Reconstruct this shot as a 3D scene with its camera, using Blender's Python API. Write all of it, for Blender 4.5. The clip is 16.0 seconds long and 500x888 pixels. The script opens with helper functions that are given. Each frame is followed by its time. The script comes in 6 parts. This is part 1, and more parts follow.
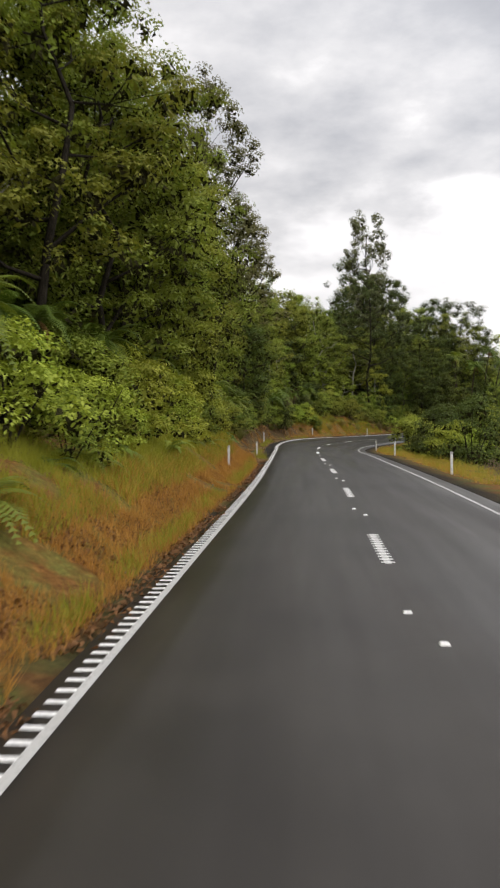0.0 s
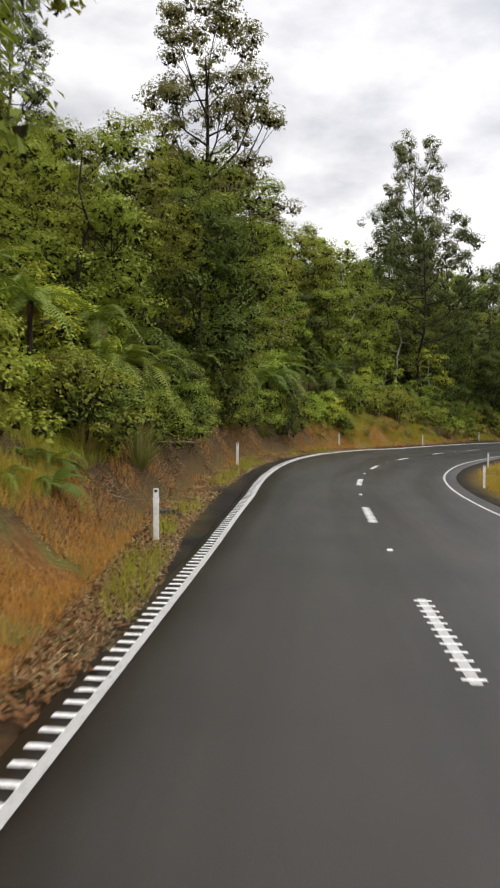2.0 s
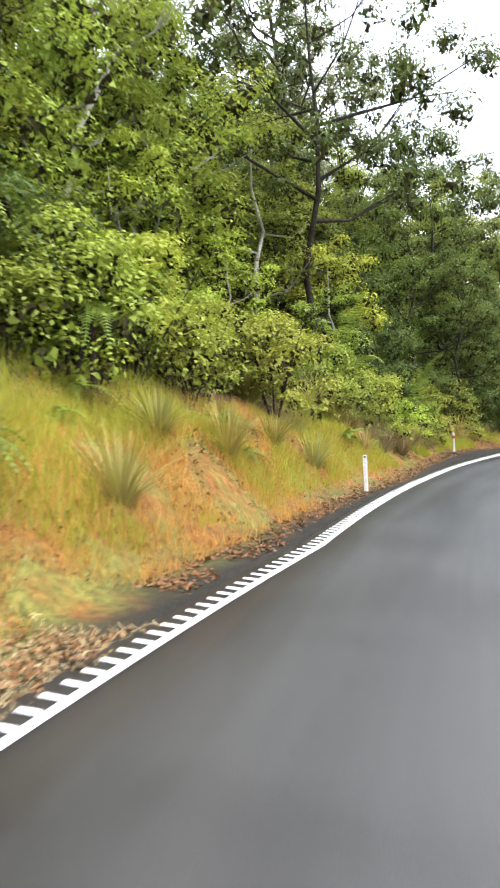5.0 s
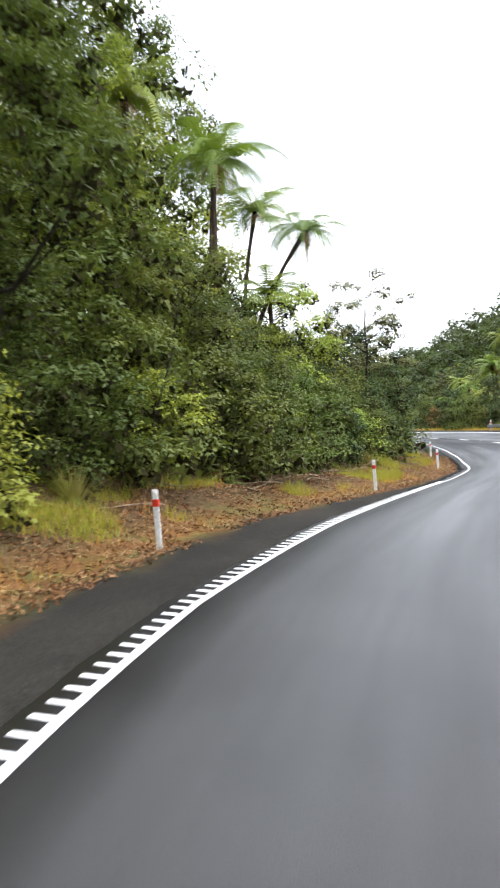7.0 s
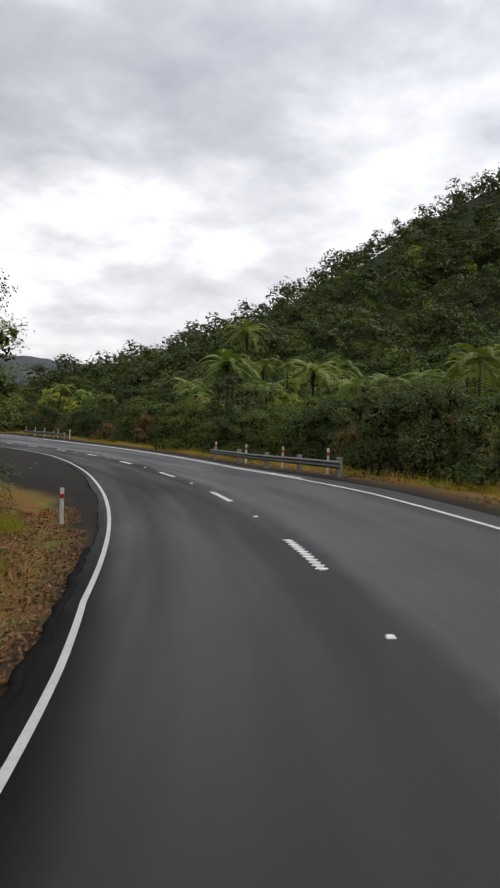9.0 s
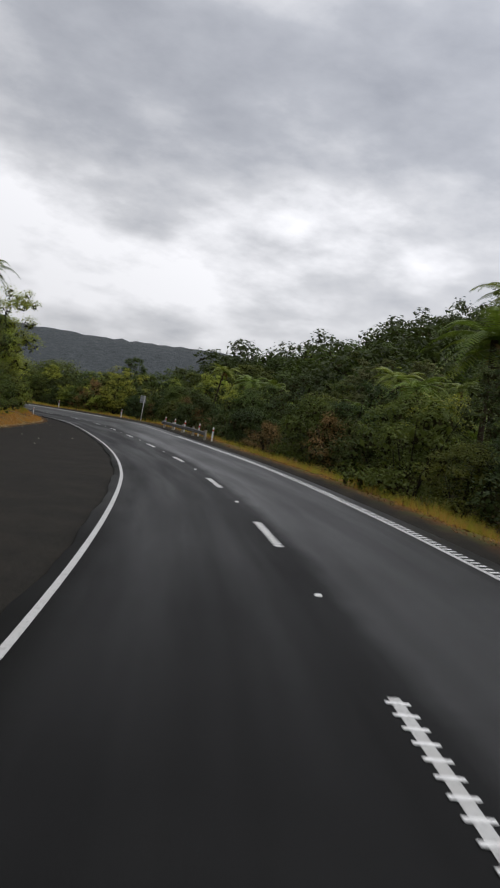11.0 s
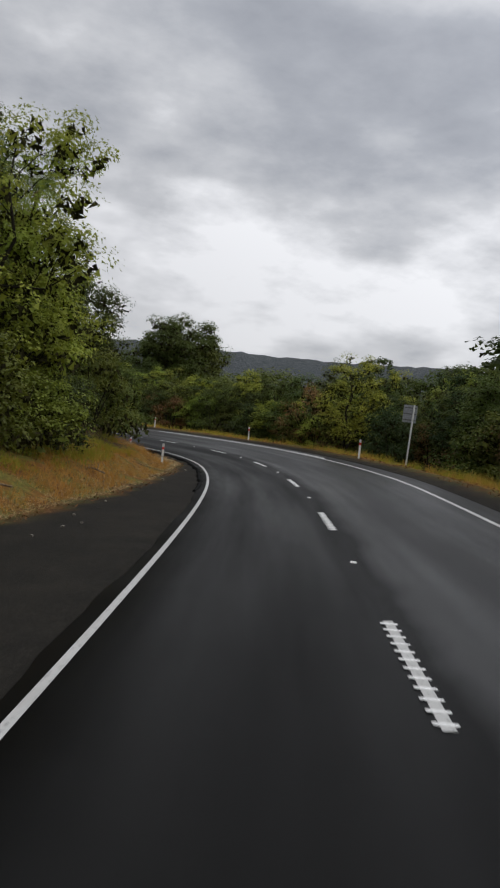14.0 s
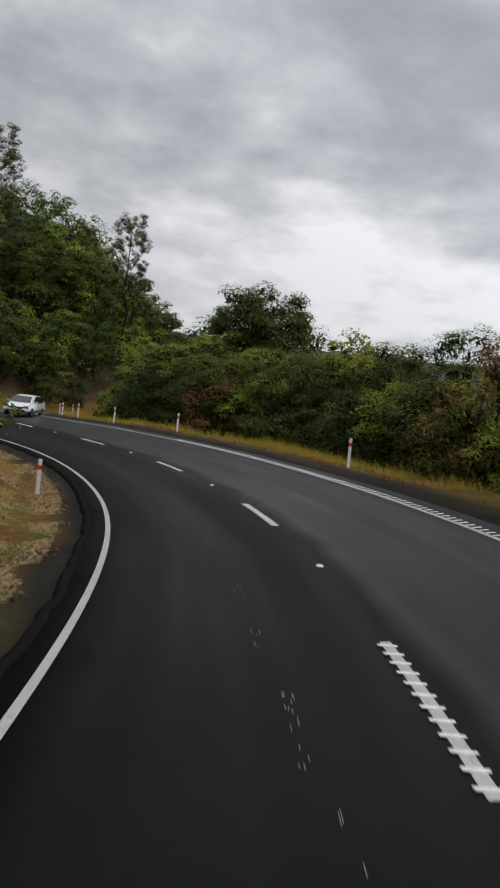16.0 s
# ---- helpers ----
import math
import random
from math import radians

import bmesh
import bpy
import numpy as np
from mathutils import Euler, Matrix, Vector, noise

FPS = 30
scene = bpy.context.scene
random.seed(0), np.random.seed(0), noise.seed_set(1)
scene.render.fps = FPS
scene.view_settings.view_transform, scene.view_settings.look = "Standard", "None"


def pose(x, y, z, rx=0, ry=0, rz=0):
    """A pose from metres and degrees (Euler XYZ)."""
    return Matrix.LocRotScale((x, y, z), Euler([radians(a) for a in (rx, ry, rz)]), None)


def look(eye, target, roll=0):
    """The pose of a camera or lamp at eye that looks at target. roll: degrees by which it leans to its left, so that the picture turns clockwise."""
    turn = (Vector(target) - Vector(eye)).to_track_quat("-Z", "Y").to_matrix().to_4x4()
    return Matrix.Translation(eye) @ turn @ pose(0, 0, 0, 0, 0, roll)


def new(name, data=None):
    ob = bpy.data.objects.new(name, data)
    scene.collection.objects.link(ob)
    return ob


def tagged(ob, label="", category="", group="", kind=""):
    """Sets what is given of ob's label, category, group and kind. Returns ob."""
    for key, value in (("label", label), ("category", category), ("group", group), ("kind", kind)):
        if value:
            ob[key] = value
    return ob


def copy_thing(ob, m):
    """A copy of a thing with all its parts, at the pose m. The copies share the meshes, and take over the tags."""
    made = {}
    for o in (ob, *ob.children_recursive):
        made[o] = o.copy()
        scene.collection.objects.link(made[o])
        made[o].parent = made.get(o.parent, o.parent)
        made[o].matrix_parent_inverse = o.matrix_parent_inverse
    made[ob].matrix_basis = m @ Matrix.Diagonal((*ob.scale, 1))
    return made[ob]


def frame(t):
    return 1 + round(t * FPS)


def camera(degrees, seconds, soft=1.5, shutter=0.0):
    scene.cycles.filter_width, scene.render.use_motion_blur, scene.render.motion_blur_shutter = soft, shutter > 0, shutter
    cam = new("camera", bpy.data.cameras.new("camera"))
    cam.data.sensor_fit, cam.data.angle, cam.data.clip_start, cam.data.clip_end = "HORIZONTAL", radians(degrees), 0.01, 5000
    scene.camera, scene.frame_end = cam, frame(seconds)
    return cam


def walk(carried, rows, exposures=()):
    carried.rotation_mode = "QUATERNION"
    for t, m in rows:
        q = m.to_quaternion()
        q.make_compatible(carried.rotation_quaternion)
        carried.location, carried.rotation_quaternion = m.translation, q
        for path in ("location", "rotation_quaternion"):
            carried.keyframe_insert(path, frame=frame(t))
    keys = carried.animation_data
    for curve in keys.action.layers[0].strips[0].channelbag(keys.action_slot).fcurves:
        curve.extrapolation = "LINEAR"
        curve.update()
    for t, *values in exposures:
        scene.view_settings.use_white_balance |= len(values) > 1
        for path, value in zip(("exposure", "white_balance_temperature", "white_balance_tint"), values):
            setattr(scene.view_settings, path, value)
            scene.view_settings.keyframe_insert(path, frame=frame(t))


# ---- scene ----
# ---- camera and its drive ----
cam = camera(37.97, 16.0, 2.1, 0.12)
PATH = [
    (0.00, (0.101, 0.101, 2.207), (0.454, 10.091, 1.929), -0.77),
    (0.50, (1.189, 9.172, 2.187), (1.463, 19.165, 1.952), -1.51),
    (1.00, (2.101, 18.064, 2.178), (2.283, 28.058, 1.903), -0.92),
    (1.50, (3.019, 26.812, 2.170), (3.142, 36.808, 1.913), -0.47),
    (2.00, (3.864, 35.706, 2.189), (3.968, 45.702, 1.921), 0.34),
    (2.50, (4.720, 43.704, 2.186), (4.649, 53.702, 2.030), -1.62),
    (3.00, (5.517, 51.534, 2.192), (5.527, 61.533, 2.071), -3.21),
    (3.50, (6.495, 59.378, 2.184), (6.702, 69.375, 2.055), -3.21),
    (4.00, (8.046, 67.404, 2.184), (8.660, 77.384, 2.033), -3.21),
    (4.50, (10.267, 75.021, 2.184), (11.482, 84.945, 2.008), -3.20),
    (5.00, (13.335, 82.651, 2.184), (15.330, 92.448, 1.987), -3.20),
    (5.50, (16.916, 89.774, 2.184), (19.793, 99.349, 1.978), -3.20),
    (6.00, (20.735, 96.789, 2.185), (24.680, 105.977, 2.067), -4.00),
    (6.50, (25.238, 103.107, 2.184), (30.099, 111.845, 2.076), -4.87),
    (7.00, (30.234, 108.925, 2.192), (36.167, 116.973, 2.003), -4.74),
    (7.50, (35.884, 113.909, 2.184), (42.835, 121.095, 1.980), -4.02),
    (8.00, (41.749, 117.823, 2.183), (49.477, 124.168, 2.070), -2.80),
    (8.20, (44.205, 119.188, 2.191), (52.182, 125.216, 2.016), -0.79),
    (8.72, (50.549, 122.917, 2.184), (58.894, 128.424, 1.980), 0.13),
    (9.25, (56.364, 126.834, 2.184), (64.686, 132.373, 1.915), 2.13),
    (9.78, (61.927, 131.326, 2.184), (69.969, 137.261, 1.850), 4.14),
    (10.30, (67.188, 136.216, 2.171), (74.793, 142.700, 1.806), 5.06),
    (10.50, (69.218, 138.155, 2.196), (76.645, 144.843, 1.865), 5.91),
    (11.00, (74.146, 143.279, 2.188), (80.959, 150.593, 1.900), 7.85),
    (11.50, (78.936, 149.016, 2.193), (85.104, 156.880, 1.855), 8.22),
    (12.00, (83.551, 155.030, 2.190), (89.203, 163.269, 1.782), 6.77),
    (12.50, (87.934, 161.511, 2.191), (93.181, 170.016, 1.823), 6.84),
    (13.00, (92.035, 168.226, 2.168), (96.643, 177.096, 1.876), 3.32),
    (13.50, (96.002, 175.421, 2.157), (100.285, 184.453, 1.888), 4.04),
    (14.00, (99.988, 183.172, 2.190), (104.027, 192.314, 1.868), 5.18),
    (14.50, (103.550, 190.591, 2.175), (107.403, 199.814, 1.875), 5.65),
    (15.00, (106.894, 197.656, 2.183), (110.544, 206.961, 1.853), 5.60),
    (15.50, (109.943, 204.861, 2.184), (113.293, 214.275, 1.791), 6.40),
    (16.00, (112.360, 211.810, 2.182), (115.153, 221.402, 1.740), 6.18),
]
EXPOSURES = [(0.0, -0.27, 6650, 12), (1.0, -0.05, 6650, 12), (3.0, 0.14, 6600, 12), (4.2, 0.88, 6300, 10), (5.3, 1.75, 6020, 11), (6.0, 1.88, 5930, 12), (6.5, 1.66, 5980, 12), (7.0, 1.22, 6100, 11),
             (7.5, 0.34, 6250, 11), (8.0, -0.34, 6450, 12), (8.3, -0.38, 6500, 12), (9.5, -0.56, 6450, 12), (10.5, -0.72, 6400, 12), (12.5, -0.84, 6350, 11), (16.0, -0.86, 6350, 11)]
walk(cam, [(t, look(e, g, r)) for t, e, g, r in PATH], EXPOSURES)

# ---- world and sun ----
world = bpy.data.worlds.new("overcast")
scene.world = world
world.use_nodes = True
wt = world.node_tree
wt.nodes.clear()


def wn(kind, **kw):
    nd = wt.nodes.new(kind)
    for k, v in kw.items():
        nd.inputs[k].default_value = v
    return nd


w_out = wt.nodes.new("ShaderNodeOutputWorld")
w_bg = wt.nodes.new("ShaderNodeBackground")
w_bg.inputs["Strength"].default_value = 1.0
sky = wt.nodes.new("ShaderNodeTexSky")
sky.sky_type = "NISHITA"
sky.sun_disc = False
sky.sun_elevation, sky.sun_rotation = radians(53), radians(129)
sky_dim = wt.nodes.new("ShaderNodeMix")
sky_dim.data_type, sky_dim.blend_type = "RGBA", "MULTIPLY"
sky_dim.inputs["Factor"].default_value = 1.0
sky_dim.inputs["B"].default_value = (0.1, 0.1, 0.1, 1)
wt.links.new(sky.outputs["Color"], sky_dim.inputs["A"])
w_tc = wt.nodes.new("ShaderNodeTexCoord")
w_sep = wt.nodes.new("ShaderNodeSeparateXYZ")
wt.links.new(w_tc.outputs["Generated"], w_sep.inputs["Vector"])
w_abs = wt.nodes.new("ShaderNodeMath")
w_abs.operation = "ABSOLUTE"
wt.links.new(w_sep.outputs["Z"], w_abs.inputs[0])
# cloud deck, flattened towards the horizon
n_big = wn("ShaderNodeTexNoise", Scale=2.4, Detail=7.0, Roughness=0.52, Distortion=0.0)
n_small = wn("ShaderNodeTexNoise", Scale=6.0, Detail=8.0, Roughness=0.55, Distortion=0.0)
w_den = wt.nodes.new("ShaderNodeMath")
w_den.inputs[1].default_value = 0.30
wt.links.new(w_abs.outputs[0], w_den.inputs[0])
w_den3 = wt.nodes.new("ShaderNodeCombineXYZ")
for axis_name in ("X", "Y"):
    wt.links.new(w_den.outputs[0], w_den3.inputs[axis_name])
w_den3.inputs["Z"].default_value = 1.0
w_flat = wt.nodes.new("ShaderNodeVectorMath")
w_flat.operation = "DIVIDE"
wt.links.new(w_tc.outputs["Generated"], w_flat.inputs[0])
wt.links.new(w_den3.outputs[0], w_flat.inputs[1])
w_map = wt.nodes.new("ShaderNodeMapping")
w_map.inputs["Scale"].default_value = (0.72, 0.72, 1.3)
wt.links.new(w_flat.outputs[0], w_map.inputs["Vector"])
wt.links.new(w_map.outputs[0], n_big.inputs["Vector"])
wt.links.new(w_map.outputs[0], n_small.inputs["Vector"])
n_mix = wt.nodes.new("ShaderNodeMix")
n_mix.data_type = "FLOAT"
n_mix.inputs["Factor"].default_value = 0.36
wt.links.new(n_big.outputs["Fac"], n_mix.inputs["A"])
wt.links.new(n_small.outputs["Fac"], n_mix.inputs["B"])
ramp = wt.nodes.new("ShaderNodeValToRGB")
cr = ramp.color_ramp
cr.elements[0].position, cr.elements[0].color = 0.28, (0.42, 0.44, 0.485, 1)
cr.elements[1].position, cr.elements[1].color = 0.66, (1.42, 1.42, 1.43, 1)
e = cr.elements.new(0.42)
e.color = (0.60, 0.62, 0.66, 1)
e = cr.elements.new(0.53)
e.color = (0.88, 0.89, 0.91, 1)
# the deck thins over the horizon, is thickest at middle height and thins again overhead
thick = wt.nodes.new("ShaderNodeValToRGB")
te = thick.color_ramp
te.elements[0].position, te.elements[0].color = 0.0, (0.56, 0.56, 0.56, 1)
te.elements[1].position, te.elements[1].color = 1.0, (0.56, 0.56, 0.56, 1)
for tp, tv_ in ((0.06, 0.60), (0.16, 0.625), (0.26, 0.61), (0.36, 0.465), (0.48, 0.44), (0.62, 0.54)):
    el = te.elements.new(tp)
    el.color = (tv_, tv_, tv_, 1)
wt.links.new(w_abs.outputs[0], thick.inputs["Fac"])
t_off = wt.nodes.new("ShaderNodeMath")
t_off.operation = "MULTIPLY_ADD"
t_off.inputs[1].default_value, t_off.inputs[2].default_value = 0.8, -0.4
wt.links.new(thick.outputs["Color"], t_off.inputs[0])
n_sum = wt.nodes.new("ShaderNodeMath")
wt.links.new(n_mix.outputs[0], n_sum.inputs[0])
wt.links.new(t_off.outputs[0], n_sum.inputs[1])
wt.links.new(n_sum.outputs[0], ramp.inputs["Fac"])
# brighter band low over the horizon, where the deck thins out
glow = wt.nodes.new("ShaderNodeMapRange")
glow.inputs["From Min"].default_value, glow.inputs["From Max"].default_value = 0.02, 0.26
glow.inputs["To Min"].default_value, glow.inputs["To Max"].default_value = 0.36, 0.0
wt.links.new(w_abs.outputs[0], glow.inputs["Value"])
low = wt.nodes.new("ShaderNodeMix")
low.data_type = "RGBA"
low.inputs["B"].default_value = (1.12, 1.12, 1.12, 1)
wt.links.new(glow.outputs["Result"], low.inputs["Factor"])
wt.links.new(ramp.outputs["Color"], low.inputs["A"])
deck = wt.nodes.new("ShaderNodeMix")
deck.data_type = "RGBA"
deck.inputs["Factor"].default_value = 0.94
wt.links.new(sky_dim.outputs["Result"], deck.inputs["A"])
wt.links.new(low.outputs["Result"], deck.inputs["B"])
over = wt.nodes.new("ShaderNodeMapRange")
over.inputs["From Min"].default_value, over.inputs["From Max"].default_value = 0.0, 1.0
over.inputs["To Min"].default_value, over.inputs["To Max"].default_value = 1.02, 1.92
wt.links.new(w_abs.outputs[0], over.inputs["Value"])
sunward = wt.nodes.new("ShaderNodeVectorMath")
sunward.operation = "DOT_PRODUCT"
sunward.inputs[1].default_value = (0.777, -0.629, 0.0)
wt.links.new(w_tc.outputs["Generated"], sunward.inputs[0])
veil = wt.nodes.new("ShaderNodeMath")
veil.operation = "MULTIPLY_ADD"
veil.inputs[1].default_value, veil.inputs[2].default_value = 0.34, 1.04
wt.links.new(sunward.outputs["Value"], veil.inputs[0])
w_power = wt.nodes.new("ShaderNodeMath")
w_power.operation = "MULTIPLY"
wt.links.new(over.outputs["Result"], w_power.inputs[0])
wt.links.new(veil.outputs[0], w_power.inputs[1])
wt.links.new(w_power.outputs[0], w_bg.inputs["Strength"])
wt.links.new(deck.outputs["Result"], w_bg.inputs["Color"])
wt.links.new(w_bg.outputs[0], w_out.inputs["Surface"])

sun_data = bpy.data.lights.new("sun", "SUN")
sun_data.energy, sun_data.angle, sun_data.color = 1.6, radians(28), (1.0, 0.96, 0.9)
sun = new("sun", sun_data)
sun.matrix_world = look((0, 0, 80), (-42, 34, 8))

# ---- materials ----


def material(name):
    m = bpy.data.materials.new(name)
    m.use_nodes = True
    nt = m.node_tree
    b = nt.nodes["Principled BSDF"]
    return m, nt, b


def link(nt, a, b):
    nt.links.new(a, b)


def mix_rgb(nt, fac, a, b, blend="MIX"):
    nd = nt.nodes.new("ShaderNodeMix")
    nd.data_type, nd.blend_type = "RGBA", blend
    for key, v in (("Factor", fac), ("A", a), ("B", b)):
        if isinstance(v, (int, float)):
            nd.inputs[key].default_value = v
        elif isinstance(v, tuple):
            nd.inputs[key].default_value = (*v, 1) if len(v) == 3 else v
        else:
            nt.links.new(v, nd.inputs[key])
    return nd.outputs["Result"]


def ramp_of(nt, value, stops):
    nd = nt.nodes.new("ShaderNodeValToRGB")
    els = nd.color_ramp.elements
    while len(els) < len(stops):
        els.new(0.5)
    for el, (p, c) in zip(els, stops):
        el.position = p
        el.color = (*c, 1) if len(c) == 3 else c
    nt.links.new(value, nd.inputs["Fac"])
    return nd.outputs["Color"]


def noise_of(nt, scale, detail=5.0, rough=0.55, vector=None):
    nd = nt.nodes.new("ShaderNodeTexNoise")
    nd.inputs["Scale"].default_value = scale
    nd.inputs["Detail"].default_value = detail
    nd.inputs["Roughness"].default_value = rough
    if vector is None:
        g = nt.nodes.new("ShaderNodeNewGeometry")
        vector = g.outputs["Position"]
    nt.links.new(vector, nd.inputs["Vector"])
    return nd.outputs["Fac"]


def bump_of(nt, b, height, strength, distance):
    nd = nt.nodes.new("ShaderNodeBump")
    nd.inputs["Strength"].default_value = strength
    nd.inputs["Distance"].default_value = distance
    nt.links.new(height, nd.inputs["Height"])
    nt.links.new(nd.outputs["Normal"], b.inputs["Normal"])


def leaf_material(name, dark, mid, light, gloss=0.6, translucent=0.36, varied=True):
    """Foliage: every leaf and every plant differs a little in tone, with some light through the blade."""
    m, nt, b = material(name)
    g = nt.nodes.new("ShaderNodeNewGeometry")
    oi = nt.nodes.new("ShaderNodeObjectInfo")
    add = nt.nodes.new("ShaderNodeMath")
    add.operation = "MULTIPLY_ADD"
    add.inputs[1].default_value, add.inputs[2].default_value = 0.20, 0.19
    link(nt, g.outputs["Random Per Island"], add.inputs[0])
    add2 = nt.nodes.new("ShaderNodeMath")
    add2.operation = "MULTIPLY_ADD"
    add2.inputs[1].default_value = 0.42
    link(nt, oi.outputs["Random"], add2.inputs[0])
    link(nt, add.outputs[0], add2.inputs[2])
    big = noise_of(nt, 0.8, 4.0, 0.6)
    val = nt.nodes.new("ShaderNodeMix")
    val.data_type = "FLOAT"
    val.inputs["Factor"].default_value = 0.4
    link(nt, add2.outputs[0], val.inputs["A"])
    link(nt, big, val.inputs["B"])
    col = ramp_of(nt, val.outputs[0], [(0.18, dark), (0.5, mid), (0.85, light)])
    if varied:
        hue = nt.nodes.new("ShaderNodeMath")
        hue.operation = "MULTIPLY"
        hue.inputs[1].default_value = 7.3
        link(nt, oi.outputs["Random"], hue.inputs[0])
        frac = nt.nodes.new("ShaderNodeMath")
        frac.operation = "FRACT"
        link(nt, hue.outputs[0], frac.inputs[0])
        olive = mix_rgb(nt, 1.0, col, (1.12, 0.97, 0.9), "MULTIPLY")
        cool = mix_rgb(nt, 1.0, col, (0.90, 1.0, 1.0), "MULTIPLY")
        col = mix_rgb(nt, frac.outputs[0], cool, olive)
    link(nt, col, b.inputs["Base Color"])
    b.inputs["Roughness"].default_value = gloss
    b.inputs["Specular IOR Level"].default_value = 0.2
    tr = nt.nodes.new("ShaderNodeBsdfTranslucent")
    warm = mix_rgb(nt, 1.0, col, (1.18, 1.16, 0.8), "MULTIPLY")
    link(nt, warm, tr.inputs["Color"])
    ms = nt.nodes.new("ShaderNodeMixShader")
    ms.inputs[0].default_value = translucent
    link(nt, b.outputs[0], ms.inputs[1])
    link(nt, tr.outputs[0], ms.inputs[2])
    link(nt, ms.outputs[0], nt.nodes["Material Output"].inputs["Surface"])
    return m


LEAF_BUSH = leaf_material("leaf_bush", (0.094, 0.131, 0.026), (0.229, 0.281, 0.042), (0.427, 0.454, 0.075))
LEAF_LIME = leaf_material("leaf_lime", (0.155, 0.204, 0.028), (0.319, 0.386, 0.053), (0.504, 0.549, 0.094))
LEAF_DARK = leaf_material("leaf_dark", (0.032, 0.047, 0.014), (0.078, 0.108, 0.024), (0.177, 0.198, 0.040))
LEAF_OLIVE = leaf_material("leaf_olive", (0.090, 0.118, 0.024), (0.195, 0.236, 0.039), (0.342, 0.364, 0.068))
LEAF_HILL = leaf_material("leaf_hill", (0.020, 0.035, 0.014), (0.048, 0.072, 0.023), (0.110, 0.135, 0.045))
LEAF_GREY = leaf_material("leaf_grey", (0.070, 0.080, 0.034), (0.135, 0.150, 0.065), (0.24, 0.25, 0.11))
LEAF_BROWN = leaf_material("leaf_brown", (0.075, 0.042, 0.016), (0.19, 0.11, 0.040), (0.33, 0.21, 0.085), 0.7, 0.15)
LITTER_LEAF = leaf_material("litter_leaf", (0.050, 0.024, 0.010), (0.16, 0.075, 0.028), (0.36, 0.22, 0.10), 0.7, 0.05, False)
FROND = leaf_material("frond", (0.050, 0.080, 0.014), (0.125, 0.175, 0.026), (0.25, 0.30, 0.05), 0.5, 0.28)
FROND_DEAD = leaf_material("frond_dead", (0.10, 0.055, 0.02), (0.20, 0.12, 0.045), (0.32, 0.21, 0.09), 0.7, 0.15)
STRAP = leaf_material("strap", (0.10, 0.105, 0.025), (0.23, 0.21, 0.06), (0.40, 0.34, 0.12), 0.5, 0.25)
STRAP_DRY = leaf_material("strap_dry", (0.11, 0.082, 0.04), (0.23, 0.175, 0.09), (0.36, 0.28, 0.15), 0.7, 0.15)
GRASS_DRY = leaf_material("grass_dry", (0.26, 0.115, 0.024), (0.48, 0.25, 0.058), (0.62, 0.42, 0.13), 0.7, 0.3, False)
GRASS_STRAW = leaf_material("grass_straw", (0.30, 0.21, 0.10), (0.48, 0.36, 0.19), (0.62, 0.50, 0.30), 0.8, 0.1, False)
GRASS_GREEN = leaf_material("grass_green", (0.15, 0.17, 0.018), (0.29, 0.295, 0.03), (0.45, 0.40, 0.06), 0.6, 0.3, False)


def bark_material(name, a, b_):
    m, nt, b = material(name)
    tc = nt.nodes.new("ShaderNodeTexCoord")
    mp = nt.nodes.new("ShaderNodeMapping")
    mp.inputs["Scale"].default_value = (6, 6, 1.1)
    link(nt, tc.outputs["Object"], mp.inputs["Vector"])
    f = noise_of(nt, 2.4, 6.0, 0.65, mp.outputs[0])
    link(nt, ramp_of(nt, f, [(0.3, a), (0.7, b_)]), b.inputs["Base Color"])
    b.inputs["Roughness"].default_value = 0.9
    b.inputs["Specular IOR Level"].default_value = 0.12
    bump_of(nt, b, f, 1.0, 0.06)
    return m


BARK = bark_material("bark", (0.010, 0.008, 0.006), (0.042, 0.035, 0.025))
BARK_PALE = bark_material("bark_pale", (0.16, 0.145, 0.12), (0.46, 0.43, 0.38))
# near-black colour standing in for the shade between leaves inside the crowns
CROWN_SHADE = bark_material("crown_shade", (0.018, 0.018, 0.008), (0.050, 0.046, 0.020))
CROWN_SHADE.node_tree.nodes["Principled BSDF"].inputs["Specular IOR Level"].default_value = 0.0
TWIG = bark_material("dry_twig", (0.10, 0.065, 0.04), (0.30, 0.22, 0.15))
BARK_FERN = bark_material("bark_fern", (0.018, 0.013, 0.010), (0.075, 0.052, 0.036))

# road seal: chip texture, paler wheel tracks and damp patches; u runs across the road, v along it; a darker seal begins at the corner
ASPHALT, nt, b = material("asphalt")
uv = nt.nodes.new("ShaderNodeUVMap")
sep_uv = nt.nodes.new("ShaderNodeSeparateXYZ")
link(nt, uv.outputs[0], sep_uv.inputs[0])
newer = nt.nodes.new("ShaderNodeMapRange")
newer.inputs["From Min"].default_value, newer.inputs["From Max"].default_value = 98, 128
link(nt, sep_uv.outputs["Y"], newer.inputs["Value"])
chip = noise_of(nt, 120.0, 2.0, 0.6)
blot = noise_of(nt, 0.35, 5.0, 0.55)
mp = nt.nodes.new("ShaderNodeMapping")
mp.inputs["Scale"].default_value = (1.1, 0.07, 1.0)
link(nt, uv.outputs[0], mp.inputs["Vector"])
streak = noise_of(nt, 1.0, 4.0, 0.55, mp.outputs[0])
old = ramp_of(nt, chip, [(0.3, (0.0195, 0.0174, 0.0156)), (0.7, (0.050, 0.0448, 0.0402))])
fresh = ramp_of(nt, chip, [(0.3, (0.0037, 0.0037, 0.0037)), (0.7, (0.0098, 0.0098, 0.0097))])
